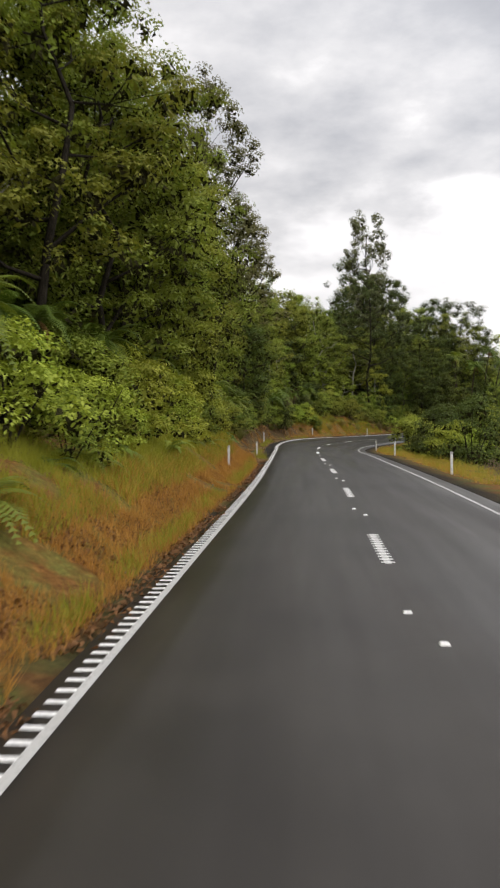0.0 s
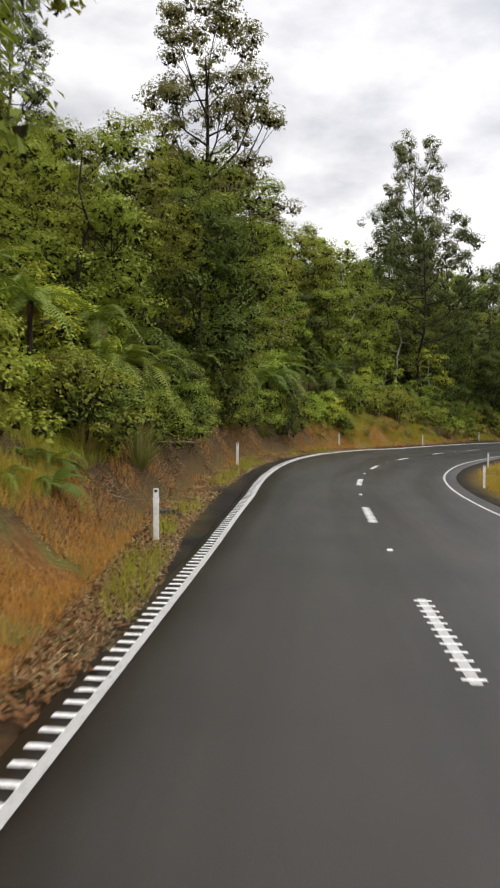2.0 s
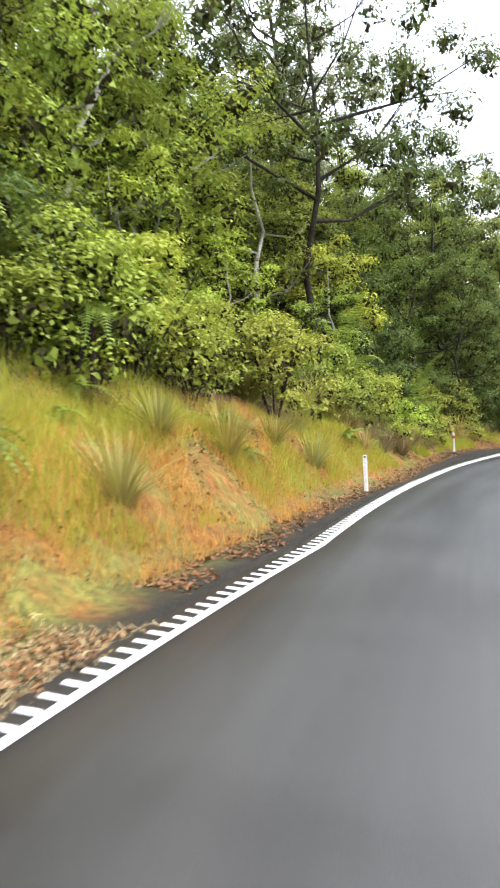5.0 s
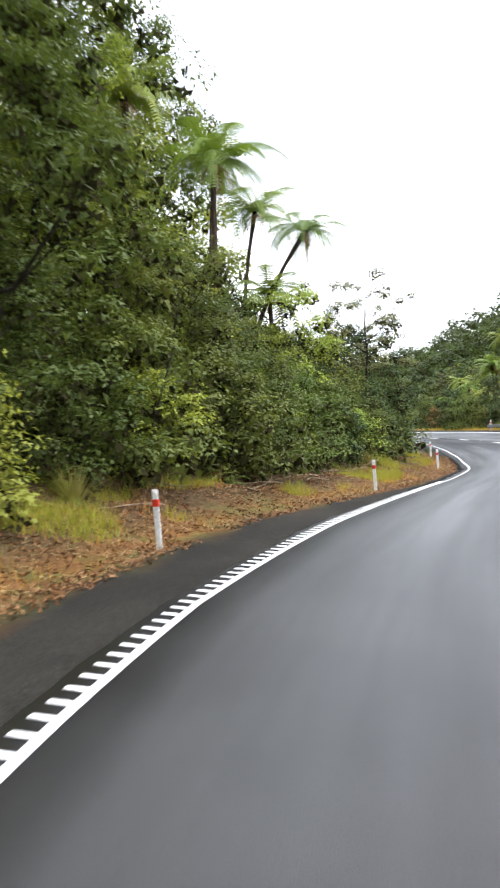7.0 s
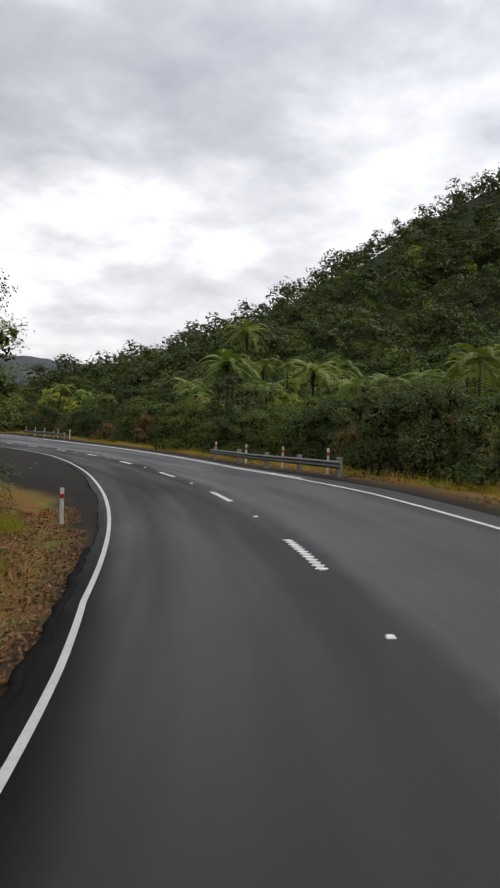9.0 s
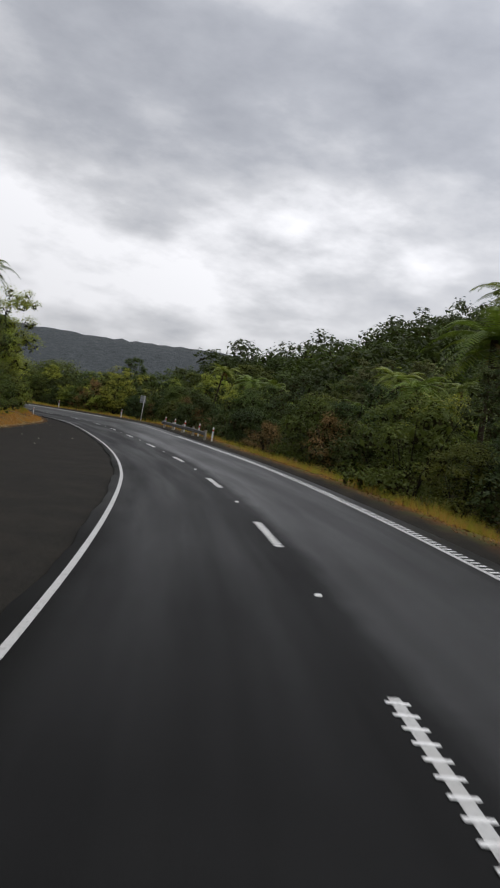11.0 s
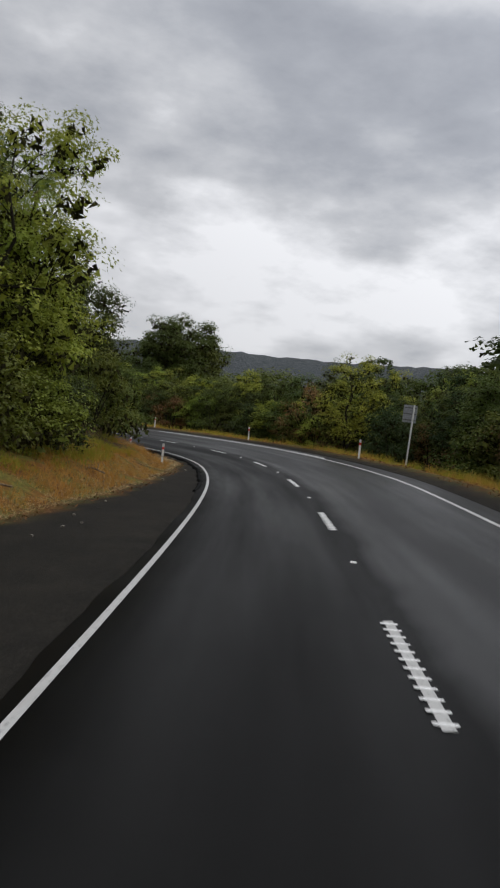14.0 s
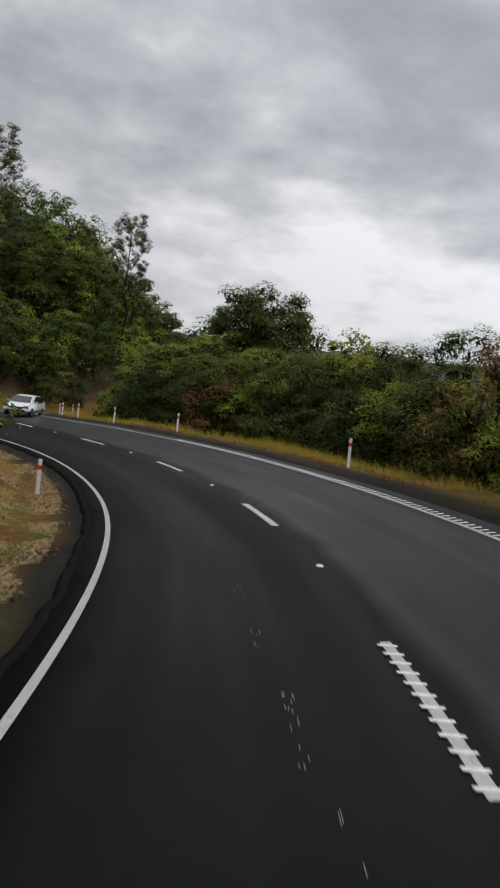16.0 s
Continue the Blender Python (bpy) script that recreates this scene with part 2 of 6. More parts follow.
lane_n = nt.nodes.new("ShaderNodeMath")
lane_n.operation = "MULTIPLY_ADD"
lane_n.inputs[1].default_value = 0.5
link(nt, noise_of(nt, 0.5, 4.0, 0.6), lane_n.inputs[0])
link(nt, sep_uv.outputs["X"], lane_n.inputs[2])
lane = nt.nodes.new("ShaderNodeMapRange")
lane.inputs["From Min"].default_value, lane.inputs["From Max"].default_value = -0.26, 0.08
link(nt, lane_n.outputs[0], lane.inputs["Value"])
worn = ramp_of(nt, chip, [(0.3, (0.0120, 0.0120, 0.0122)), (0.7, (0.031, 0.031, 0.0315))])
fresh = mix_rgb(nt, lane.outputs["Result"], worn, fresh)
bend = nt.nodes.new("ShaderNodeMapRange")
bend.inputs["From Min"].default_value, bend.inputs["From Max"].default_value = 58, 86
link(nt, sep_uv.outputs["Y"], bend.inputs["Value"])
cool = ramp_of(nt, chip, [(0.3, (0.0162, 0.0160, 0.0160)), (0.7, (0.0435, 0.0430, 0.0430))])
old = mix_rgb(nt, bend.outputs["Result"], old, cool)
base = mix_rgb(nt, newer.outputs["Result"], old, fresh)
base = mix_rgb(nt, ramp_of(nt, streak, [(0.42, (0, 0, 0)), (0.62, (1, 1, 1))]), base, mix_rgb(nt, 1.0, base, (1.18, 1.18, 1.17), "MULTIPLY"))
base = mix_rgb(nt, ramp_of(nt, blot, [(0.42, (0, 0, 0)), (0.6, (0.8, 0.8, 0.8))]), base, mix_rgb(nt, 1.0, base, (0.62, 0.61, 0.60), "MULTIPLY"))
link(nt, base, b.inputs["Base Color"])
wet = noise_of(nt, 0.8, 4.0, 0.5, mp.outputs[0])
rough_new = nt.nodes.new("ShaderNodeMath")
rough_new.operation = "MULTIPLY"
link(nt, newer.outputs["Result"], rough_new.inputs[0])
link(nt, lane.outputs["Result"], rough_new.inputs[1])
rough_sum = nt.nodes.new("ShaderNodeMath")
rough_sum.operation = "MULTIPLY_ADD"
rough_sum.inputs[1].default_value = 0.09
link(nt, rough_new.outputs[0], rough_sum.inputs[0])
link(nt, ramp_of(nt, wet, [(0.36, (0.33, 0.33, 0.33)), (0.64, (0.52, 0.52, 0.52))]), rough_sum.inputs[2])
link(nt, rough_sum.outputs[0], b.inputs["Roughness"])
spec = nt.nodes.new("ShaderNodeMapRange")
spec.inputs["To Min"].default_value = 0.31
link(nt, newer.outputs["Result"], spec.inputs["Value"])
spec_lane = nt.nodes.new("ShaderNodeMapRange")
spec_lane.inputs["To Min"].default_value, spec_lane.inputs["To Max"].default_value = 0.18, 0.075
link(nt, lane.outputs["Result"], spec_lane.inputs["Value"])
link(nt, spec_lane.outputs["Result"], spec.inputs["To Max"])
# the corner is still wet
damp_from = nt.nodes.new("ShaderNodeMapRange")
damp_from.inputs["From Min"].default_value, damp_from.inputs["From Max"].default_value, damp_from.inputs["To Max"].default_value = 98, 118, 0.3
link(nt, sep_uv.outputs["Y"], damp_from.inputs["Value"])
damp_to = nt.nodes.new("ShaderNodeMapRange")
damp_to.inputs["From Min"].default_value, damp_to.inputs["From Max"].default_value = 154, 130
link(nt, sep_uv.outputs["Y"], damp_to.inputs["Value"])
damp = nt.nodes.new("ShaderNodeMath")
damp.operation = "MULTIPLY_ADD"
link(nt, damp_from.outputs["Result"], damp.inputs[0])
link(nt, damp_to.outputs["Result"], damp.inputs[1])
link(nt, spec.outputs["Result"], damp.inputs[2])
link(nt, damp.outputs[0], b.inputs["Specular IOR Level"])
bump_of(nt, b, chip, 0.35, 0.006)

PAINT, nt, b = material("road_paint")
wear = noise_of(nt, 22.0, 6.0, 0.7)
grime = noise_of(nt, 1.3, 4.0, 0.6)
pc = ramp_of(nt, wear, [(0.33, (0.16, 0.16, 0.155)), (0.46, (0.46, 0.46, 0.45))])
pc = mix_rgb(nt, ramp_of(nt, grime, [(0.35, (0.45, 0.45, 0.45)), (0.6, (0, 0, 0))]), pc, (0.36, 0.35, 0.33))
link(nt, pc, b.inputs["Base Color"])
b.inputs["Roughness"].default_value = 0.55

RIB_PAINT, nt, b = material("rib_paint")
wear = noise_of(nt, 30.0, 4.0, 0.6)
link(nt, ramp_of(nt, wear, [(0.3, (0.55, 0.55, 0.54)), (0.6, (0.80, 0.80, 0.79))]), b.inputs["Base Color"])
b.inputs["Roughness"].default_value = 0.5

# ground: grit beside the seal, clay and dry grass on the banks, litter under the bush
GROUND, nt, b = material("ground")
att = nt.nodes.new("ShaderNodeAttribute")
att.attribute_name = "cover"
sepc = nt.nodes.new("ShaderNodeSeparateXYZ")
link(nt, att.outputs["Vector"], sepc.inputs[0])
grit_n = noise_of(nt, 28.0, 6.0, 0.75)
grit = ramp_of(nt, grit_n, [(0.3, (0.008, 0.0075, 0.0068)), (0.62, (0.024, 0.022, 0.0186)), (0.80, (0.11, 0.097, 0.082))])
grit = mix_rgb(nt, ramp_of(nt, noise_of(nt, 0.7, 6.0, 0.65), [(0.42, (0, 0, 0)), (0.66, (0.7, 0.7, 0.7))]), grit, mix_rgb(nt, 1.0, grit, (1.65, 1.6, 1.5), "MULTIPLY"))
mid_n = noise_of(nt, 1.1, 5.0, 0.6)
clay = ramp_of(nt, noise_of(nt, 6.0, 6.0, 0.7), [(0.3, (0.06, 0.026, 0.008)), (0.55, (0.17, 0.080, 0.022)), (0.75, (0.32, 0.175, 0.055))])
turf = ramp_of(nt, noise_of(nt, 9.0, 6.0, 0.7), [(0.3, (0.045, 0.045, 0.012)), (0.6, (0.15, 0.135, 0.032)), (0.8, (0.30, 0.23, 0.07))])
litter = ramp_of(nt, noise_of(nt, 7.0, 6.0, 0.7), [(0.3, (0.026, 0.018, 0.010)), (0.55, (0.070, 0.046, 0.023)), (0.8, (0.15, 0.10, 0.052))])
bank = mix_rgb(nt, ramp_of(nt, mid_n, [(0.42, (0, 0, 0)), (0.58, (1, 1, 1))]), clay, turf)
gc = mix_rgb(nt, sepc.outputs["X"], grit, bank)
gc = mix_rgb(nt, sepc.outputs["Y"], gc, litter)
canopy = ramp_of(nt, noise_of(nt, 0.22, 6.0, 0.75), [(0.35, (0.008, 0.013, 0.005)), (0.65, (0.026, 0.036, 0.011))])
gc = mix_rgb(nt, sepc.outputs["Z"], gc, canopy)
link(nt, gc, b.inputs["Base Color"])
b.inputs["Roughness"].default_value = 0.9
b.inputs["Specular IOR Level"].default_value = 0.08
bump_of(nt, b, grit_n, 0.6, 0.03)

# far bush: grey-blue instead of green, with the distance haze in the base colour
HILL, nt, b = material("hazed_wooded_hill")
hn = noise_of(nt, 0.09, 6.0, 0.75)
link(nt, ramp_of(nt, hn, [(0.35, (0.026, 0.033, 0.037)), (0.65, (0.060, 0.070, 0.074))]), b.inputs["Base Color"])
b.inputs["Roughness"].default_value = 0.95
bump_of(nt, b, hn, 1.0, 6.0)


def plain(name, color, rough=0.5, metal=0.0, spot=0.12, scale=14.0):
    """A painted or metal surface with faint stains and uneven gloss."""
    m, nt, b = material(name)
    f = noise_of(nt, scale, 5.0, 0.65)
    lo = tuple(c * (1 - 2.2 * spot) for c in color)
    link(nt, ramp_of(nt, f, [(0.35, lo), (0.6, color)]), b.inputs["Base Color"])
    b.inputs["Roughness"].default_value = rough
    b.inputs["Metallic"].default_value = metal
    return m


POST_WHITE = plain("post_white", (0.74, 0.74, 0.72), 0.45)
REFLECT_RED = plain("reflector_red", (0.55, 0.035, 0.02), 0.35)
REFLECT_WHITE = plain("reflector_white", (0.82, 0.82, 0.80), 0.25)
GALV = plain("galvanised_steel", (0.17, 0.17, 0.165), 0.65, 0.3, 0.25, 9.0)
# concrete darkened in colour, so the openings look as dark as in shade
CONCRETE = plain("darkened_concrete", (0.038, 0.032, 0.024), 0.9, 0.0, 0.25, 6.0)
TIMBER = bark_material("weathered_timber", (0.20, 0.18, 0.15), (0.42, 0.39, 0.34))
SIGN_BACK = plain("sign_back", (0.34, 0.35, 0.37), 0.4, 0.5, 0.15)
STUD_MAT = plain("stud_white", (0.78, 0.78, 0.76), 0.35)
SCRAPE = plain("scraped_seal", (0.20, 0.20, 0.19), 0.6)
TAR = plain("tar", (0.010, 0.010, 0.010), 0.9, 0.0, 0.3, 20.0)
TAR.node_tree.nodes["Principled BSDF"].inputs["Specular IOR Level"].default_value = 0.05
STONE = plain("stone", (0.20, 0.18, 0.15), 0.85, 0.0, 0.2)
CAR_PAINT = plain("car_paint", (0.78, 0.79, 0.80), 0.22, 0.0, 0.02)
CAR_PAINT.node_tree.nodes["Principled BSDF"].inputs["Coat Weight"].default_value = 0.6
CAR_GLASS = plain("car_glass", (0.015, 0.018, 0.02), 0.06)
TYRE = plain("tyre", (0.02, 0.02, 0.02), 0.8)
RIM = plain("rim", (0.45, 0.46, 0.47), 0.3, 0.8)
TRIM_BLACK = plain("trim_black", (0.025, 0.025, 0.027), 0.45)
LAMP_CLEAR = plain("lamp_clear", (0.62, 0.65, 0.68), 0.1)
LAMP_RED = plain("lamp_red", (0.4, 0.02, 0.02), 0.2)
PLATE = plain("number_plate", (0.75, 0.75, 0.72), 0.4)

# ---- the road's line ----
KNOTS = [
    (-3.01, -36.93), (-1.85, -27.00), (-0.68, -17.07), (0.48, -7.13), (1.64, 2.80), (2.80, 12.73),
    (3.99, 22.90), (5.05, 33.08), (5.99, 43.27), (6.97, 53.42), (8.36, 63.46), (10.70, 73.28),
    (14.29, 82.79), (19.00, 91.92), (24.55, 100.57), (31.10, 108.32), (38.85, 114.73), (47.56, 119.93),
    (56.48, 124.78), (64.55, 130.87), (71.90, 137.87), (78.55, 145.59), (84.64, 153.67), (90.21, 162.03),
    (95.25, 170.71), (99.90, 179.67), (104.36, 188.77), (108.67, 197.96), (112.58, 207.32), (115.58, 216.91),
    (117.09, 226.73), (116.79, 236.64), (114.80, 246.45), (111.51, 256.07), (109.20, 265.70), (109.20, 275.50),
    (112.60, 284.60), (119.00, 291.80), (127.50, 296.60), (136.80, 299.50), (146.50, 301.50),
]
S_FIRST, S_STEP = -50.0, 10.0


def natural_spline(k):
    """Second derivatives of a natural cubic spline through evenly spaced knots."""
    n = len(k)
    a = np.zeros((n, n))
    r = np.zeros((n, 2))
    a[0, 0] = a[-1, -1] = 1
    for i in range(1, n - 1):
        a[i, i - 1], a[i, i], a[i, i + 1] = S_STEP, 4 * S_STEP, S_STEP
        r[i] = 6 * (k[i + 1] - 2 * k[i] + k[i - 1]) / S_STEP
    return np.linalg.solve(a, r)


KN = np.array(KNOTS)
KM = natural_spline(KN)
S_LAST = S_FIRST + S_STEP * (len(KN) - 1)
SD = np.arange(S_FIRST, S_LAST + 0.01, 0.25)
_i = np.clip(((SD - S_FIRST) / S_STEP).astype(int), 0, len(KN) - 2)
_b = ((SD - S_FIRST) / S_STEP - _i)[:, None]
_a = 1 - _b
CD = _a * KN[_i] + _b * KN[_i + 1] + ((_a ** 3 - _a) * KM[_i] + (_b ** 3 - _b) * KM[_i + 1]) * S_STEP ** 2 / 6
TG = np.gradient(CD, axis=0)
TG /= np.linalg.norm(TG, axis=1)[:, None]
NL = np.stack([-TG[:, 1], TG[:, 0]], 1)

# cross fall of the two lanes: rise per metre to the left, on the left and on the right of the centre line
BANK = [(-60, 0.0, 0.0), (20, 0.0, 0.0), (35, 0.02, 0.0), (43, 0.08, 0.04), (58, 0.13, 0.08), (85, 0.12, 0.08), (104, 0.12, 0.08), (113, 0.08, 0.05), (118, 0.04, 0.0),
        (125, -0.02, -0.06), (135, -0.09, -0.14), (146, -0.09, -0.15), (160, 0.0, -0.09), (176, 0.02, -0.085), (196, 0.0, -0.11), (208, -0.02, -0.16), (225, -0.045, -0.185),
        (240, -0.07, -0.17), (256, -0.12, -0.16), (275, -0.14, -0.16), (300, -0.05, -0.05), (360, 0.0, 0.0)]
# offsets of the painted edge lines
LINES = [(-60, 3.12, 3.1), (22, 3.12, 3.25), (33, 3.04, 3.3), (42, 3.04, 3.4), (47, 3.26, 3.4), (54, 3.48, 3.5), (64, 3.62, 3.6), (72, 3.4, 3.6), (80, 2.84, 3.6), (92, 2.92, 3.5), (100, 3.14, 3.5), (107, 3.42, 3.4), (113, 3.33, 3.4), (120, 3.16, 3.4),
         (125, 3.11, 3.3), (131, 3.22, 3.25), (138, 3.55, 3.4), (146, 3.5, 3.25), (158, 3.4, 3.1), (165, 3.3, 3.15), (178, 3.15, 3.2), (195, 3.16, 3.25), (208, 3.17, 3.0), (228, 3.2, 3.3), (245, 3.22, 3.15), (360, 3.2, 3.15)]
# left side: foot of the bank, height and width of the grass bank, slope of the bush behind it
LEFT = [(-60, 3.8, 1.7, 3.4, 0.75), (26, 3.9, 1.6, 2.9, 0.75), (36, 4.9, 1.5, 1.7, 0.74), (52, 5.3, 1.6, 1.3, 0.72), (66, 5.0, 1.6, 1.5, 0.68), (80, 4.1, 1.7, 1.8, 0.66), (92, 4.0, 1.4, 1.7, 0.6),
        (104, 5.5, 0.6, 1.8, 0.55), (114, 5.4, 0.6, 2.2, 0.50), (123, 4.4, 0.5, 2.5, 0.36), (140, 4.4, 0.5, 2.6, 0.22),
        (152, 5.0, 0.5, 3.0, 0.10), (164, 9.5, 0.5, 3.0, 0.12), (196, 9.6, 0.6, 2.5, 0.18), (204, 8.6, 0.7, 2.4, 0.22), (224, 6.0, 0.8, 2.2, 0.28),
        (240, 4.5, 0.7, 2.0, 0.45), (262, 4.6, 0.8, 2.0, 0.45), (285, 5.0, 0.9, 2.2, 0.5), (300, 5.0, 0.9, 2.2, 0.62), (360, 5.0, 0.9, 2.2, 0.62)]
# right side: outer edge of the grit, then a fall to the bush and the lie of the land behind
RIGHT = [(-60, 4.5, -0.05, -0.02), (20, 4.6, -0.08, -0.03), (50, 4.8, -0.12, -0.05), (75, 5.0, -0.12, 0.0), (110, 4.6, -0.05, 0.02), (145, 4.6, -0.10, -0.12),
         (180, 4.8, -0.14, -0.10), (235, 4.8, -0.12, -0.05), (262, 4.8, -0.05, 0.02), (290, 4.8, 0.0, 0.05), (360, 4.8, 0.0, 0.05)]


def column(table, s, k):
    return np.interp(s, [r[0] for r in table], [r[k] for r in table])


def frame_at(s):
    i = int(np.clip(round((s - S_FIRST) / 0.25), 0, len(SD) - 1))
    d = s - SD[i]
    return CD[i] + TG[i] * d, TG[i], NL[i]


def at(s, n, z=0.0):
    """World place of a point n metres left of the centre line at chainage s."""
    c, t, l = frame_at(s)
    p = c + l * n
    return Vector((p[0], p[1], z))


def road_z(s, n):
    return np.where(np.asarray(n) > 0, column(BANK, s, 1), column(BANK, s, 2)) * n


def heading(s):
    c, t, l = frame_at(s)
    return math.degrees(math.atan2(-t[0], t[1]))


def nearest(xy):
    """Chainage and offset of many places at once."""
    out_s, out_n = np.empty(len(xy)), np.empty(len(xy))
    c2, t2, l2, s2 = CD[::4], TG[::4], NL[::4], SD[::4]
    for k in range(0, len(xy), 4000):
        p = xy[k:k + 4000]
        d2 = ((p[:, None, :] - c2[None]) ** 2).sum(2)
        i = d2.argmin(1)
        d = p - c2[i]
        out_s[k:k + 4000] = s2[i] + np.clip((d * t2[i]).sum(1), -1, 1)
        side = np.sign((d * l2[i]).sum(1))
        out_n[k:k + 4000] = side * np.sqrt(d2[np.arange(len(p)), i])
    return out_s, out_n


def smooth01(x):
    x = np.clip(x, 0, 1)
    return x * x * (3 - 2 * x)


def waves(xy, size, seed):
    """Smooth value noise from a few sines, for lumps in the ground."""
    r = np.random.RandomState(seed)
    v = np.zeros(len(xy))
    for _ in range(6):
        a = r.uniform(0, 6.28)
        f = 6.28 / size * r.uniform(0.6, 1.7)
        v += np.sin((xy[:, 0] * math.cos(a) + xy[:, 1] * math.sin(a)) * f + r.uniform(0, 6.28))
    return v / 6


def ground_z(xy, s=None, n=None):
    """Height of the ground, and its cover (0 grit .. 1 bank grass; 0 .. 1 litter under the bush)."""
    xy = np.asarray(xy, float)
    if s is None:
        s, n = nearest(xy)
    zr = road_z(s, np.clip(n, -5.0, 5.0))
    edge = column(LINES, s, 1) + 0.2
    # left
    toe, bh, bw, sl = (column(LEFT, s, k) for k in (1, 2, 3, 4))
    g = np.clip((n - toe) / bw, 0, 1)
    far = np.clip(n - toe - bw, 0, None)
    sl = sl * np.where(s > 285, 0.12 + 0.88 * smooth01((146 - xy[:, 0]) / 36), 1)
    zl = bh * smooth01(g) + sl * np.minimum(far, 55) * smooth01(far / 3 + 0.4)
    # right
    m = -n
    gr, f1, f2 = (column(RIGHT, s, k) for k in (1, 2, 3))
    d1 = np.clip(m - gr, 0, 5)
    d2 = np.clip(m - gr - 5, 0, 40)
    zrt = f1 * d1 + f2 * d2
    z = zr + np.where(n > 0, zl, zrt)
    lump = waves(xy, 5.0, 3) * 0.16 + waves(xy, 1.7, 5) * 0.06
    away = np.where(n > 0, np.clip((n - toe + 0.2) / 1.5, 0, 1), np.clip((m - gr + 0.3) / 2, 0, 1))
    z = z + lump * away * 1.3
    z = z - np.where(np.abs(n) < edge, 0.12, 0.035)
    # wooded hill to the east and the rising ground behind the first bend
    hx, hy = xy[:, 0] - 285, xy[:, 1] - 156
    right_far = np.clip((m - 14) / 30, 0, 1) * (s > 90)
    z = z + right_far * 80 * np.exp(-(hx ** 2 + hy ** 2) / (2 * 70.0 ** 2))
    fade = np.clip((np.abs(n) - 90) / 200, 0, 1)
    z = z * (1 - 0.75 * smooth01(fade) * (hx ** 2 + hy ** 2 > 250 ** 2))
    wander = 0.35 * waves(xy, 2.6, 8)
    bankc = np.where(n > 0, smooth01((n - toe + np.interp(s, (26, 36, 66, 78), (0.55, 1.15, 1.05, 0.55)) + wander) / 0.8), smooth01((m - gr + 0.5) / 1.0))
    deep = np.interp(s, (26, 36, 66, 78, 86, 104, 146, 160, 232, 242, 258, 268), (1.0, -0.6, -0.6, 1.0, 1.0, -0.05, -0.05, 1.0, 1.0, 0.2, 0.2, 1.0))
    lit = np.where(n > 0, smooth01((n - toe - bw * deep) / 1.6), smooth01((m - gr - 1.6) / 1.4))
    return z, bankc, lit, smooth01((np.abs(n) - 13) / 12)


def gz(x, y):
    return float(ground_z(np.array([[x, y]]))[0][0])


# ---- mesh builders ----
def mesh_from(name, verts, faces, mat, smooth=False):
    """A mesh from arrays of corners and faces of one length each (3 or 4)."""
    verts = np.asarray(verts, np.float32)
    faces = np.asarray(faces, np.int32)
    me = bpy.data.meshes.new(name)
    k = faces.shape[1]
    me.vertices.add(len(verts))
    me.vertices.foreach_set("co", verts.ravel())
    me.loops.add(faces.size)
    me.loops.foreach_set("vertex_index", faces.ravel())
    me.polygons.add(len(faces))
    me.polygons.foreach_set("loop_start", np.arange(0, faces.size, k, dtype=np.int32))
    me.polygons.foreach_set("loop_total", np.full(len(faces), k, np.int32))
    if smooth:
        me.polygons.foreach_set("use_smooth", np.ones(len(faces), bool))
    me.update(calc_edges=True)
    me.validate()
    me.materials.append(mat)
    return me


def attach(name, me, parent=None, label=""):
    ob = new(name, me)
    if parent is not None:
        ob.parent = parent
    if label:
        tagged(ob, label=label)
    return ob


def part(name, bm, mat, parent=None, label=""):
    me = bpy.data.meshes.new(name)
    bm.to_mesh(me)
    bm.free()
    me.materials.append(mat)
    return attach(name, me, parent, label)


def box_bm(bm, size, m=None, bevel=0.0, seg=1):
    g = bmesh.ops.create_cube(bm, size=1.0)
    vs = g["verts"]
    bmesh.ops.scale(bm, vec=size, verts=vs)
    if bevel:
        es = list({e for v in vs for e in v.link_edges})
        r = bmesh.ops.bevel(bm, geom=es, offset=bevel, segments=seg, affect="EDGES")
        vs = list({v for f in r["faces"] for v in f.verts} | {v for v in vs if v.is_valid})
        vs = [v for v in vs if v.is_valid]
    if m is not None:
        bmesh.ops.transform(bm, matrix=m, verts=vs)
    return vs


def tubes(paths, sides=7):
    """Corners and faces of tapered tubes: each path is a list of (point, radius)."""
    V, F = [], []
    for path in paths:
        pts = np.array([p for p, r in path], float)
        rad = [r for p, r in path]
        base = len(V)
        for i in range(len(pts)):
            t = pts[min(i + 1, len(pts) - 1)] - pts[max(i - 1, 0)]
            t /= np.linalg.norm(t) + 1e-9
            ref = np.array([1.0, 0, 0]) if abs(t[0]) < 0.9 else np.array([0, 1.0, 0])
            u = np.cross(t, ref)
            u /= np.linalg.norm(u)
            w = np.cross(t, u)
            for k in range(sides):
                a = 6.2832 * k / sides
                V.append(pts[i] + rad[i] * (math.cos(a) * u + math.sin(a) * w))
        for i in range(len(pts) - 1):
            for k in range(sides):
                a, b_ = base + i * sides + k, base + i * sides + (k + 1) % sides
                F.append((a, b_, b_ + sides, a + sides))
    return np.array(V), np.array(F)


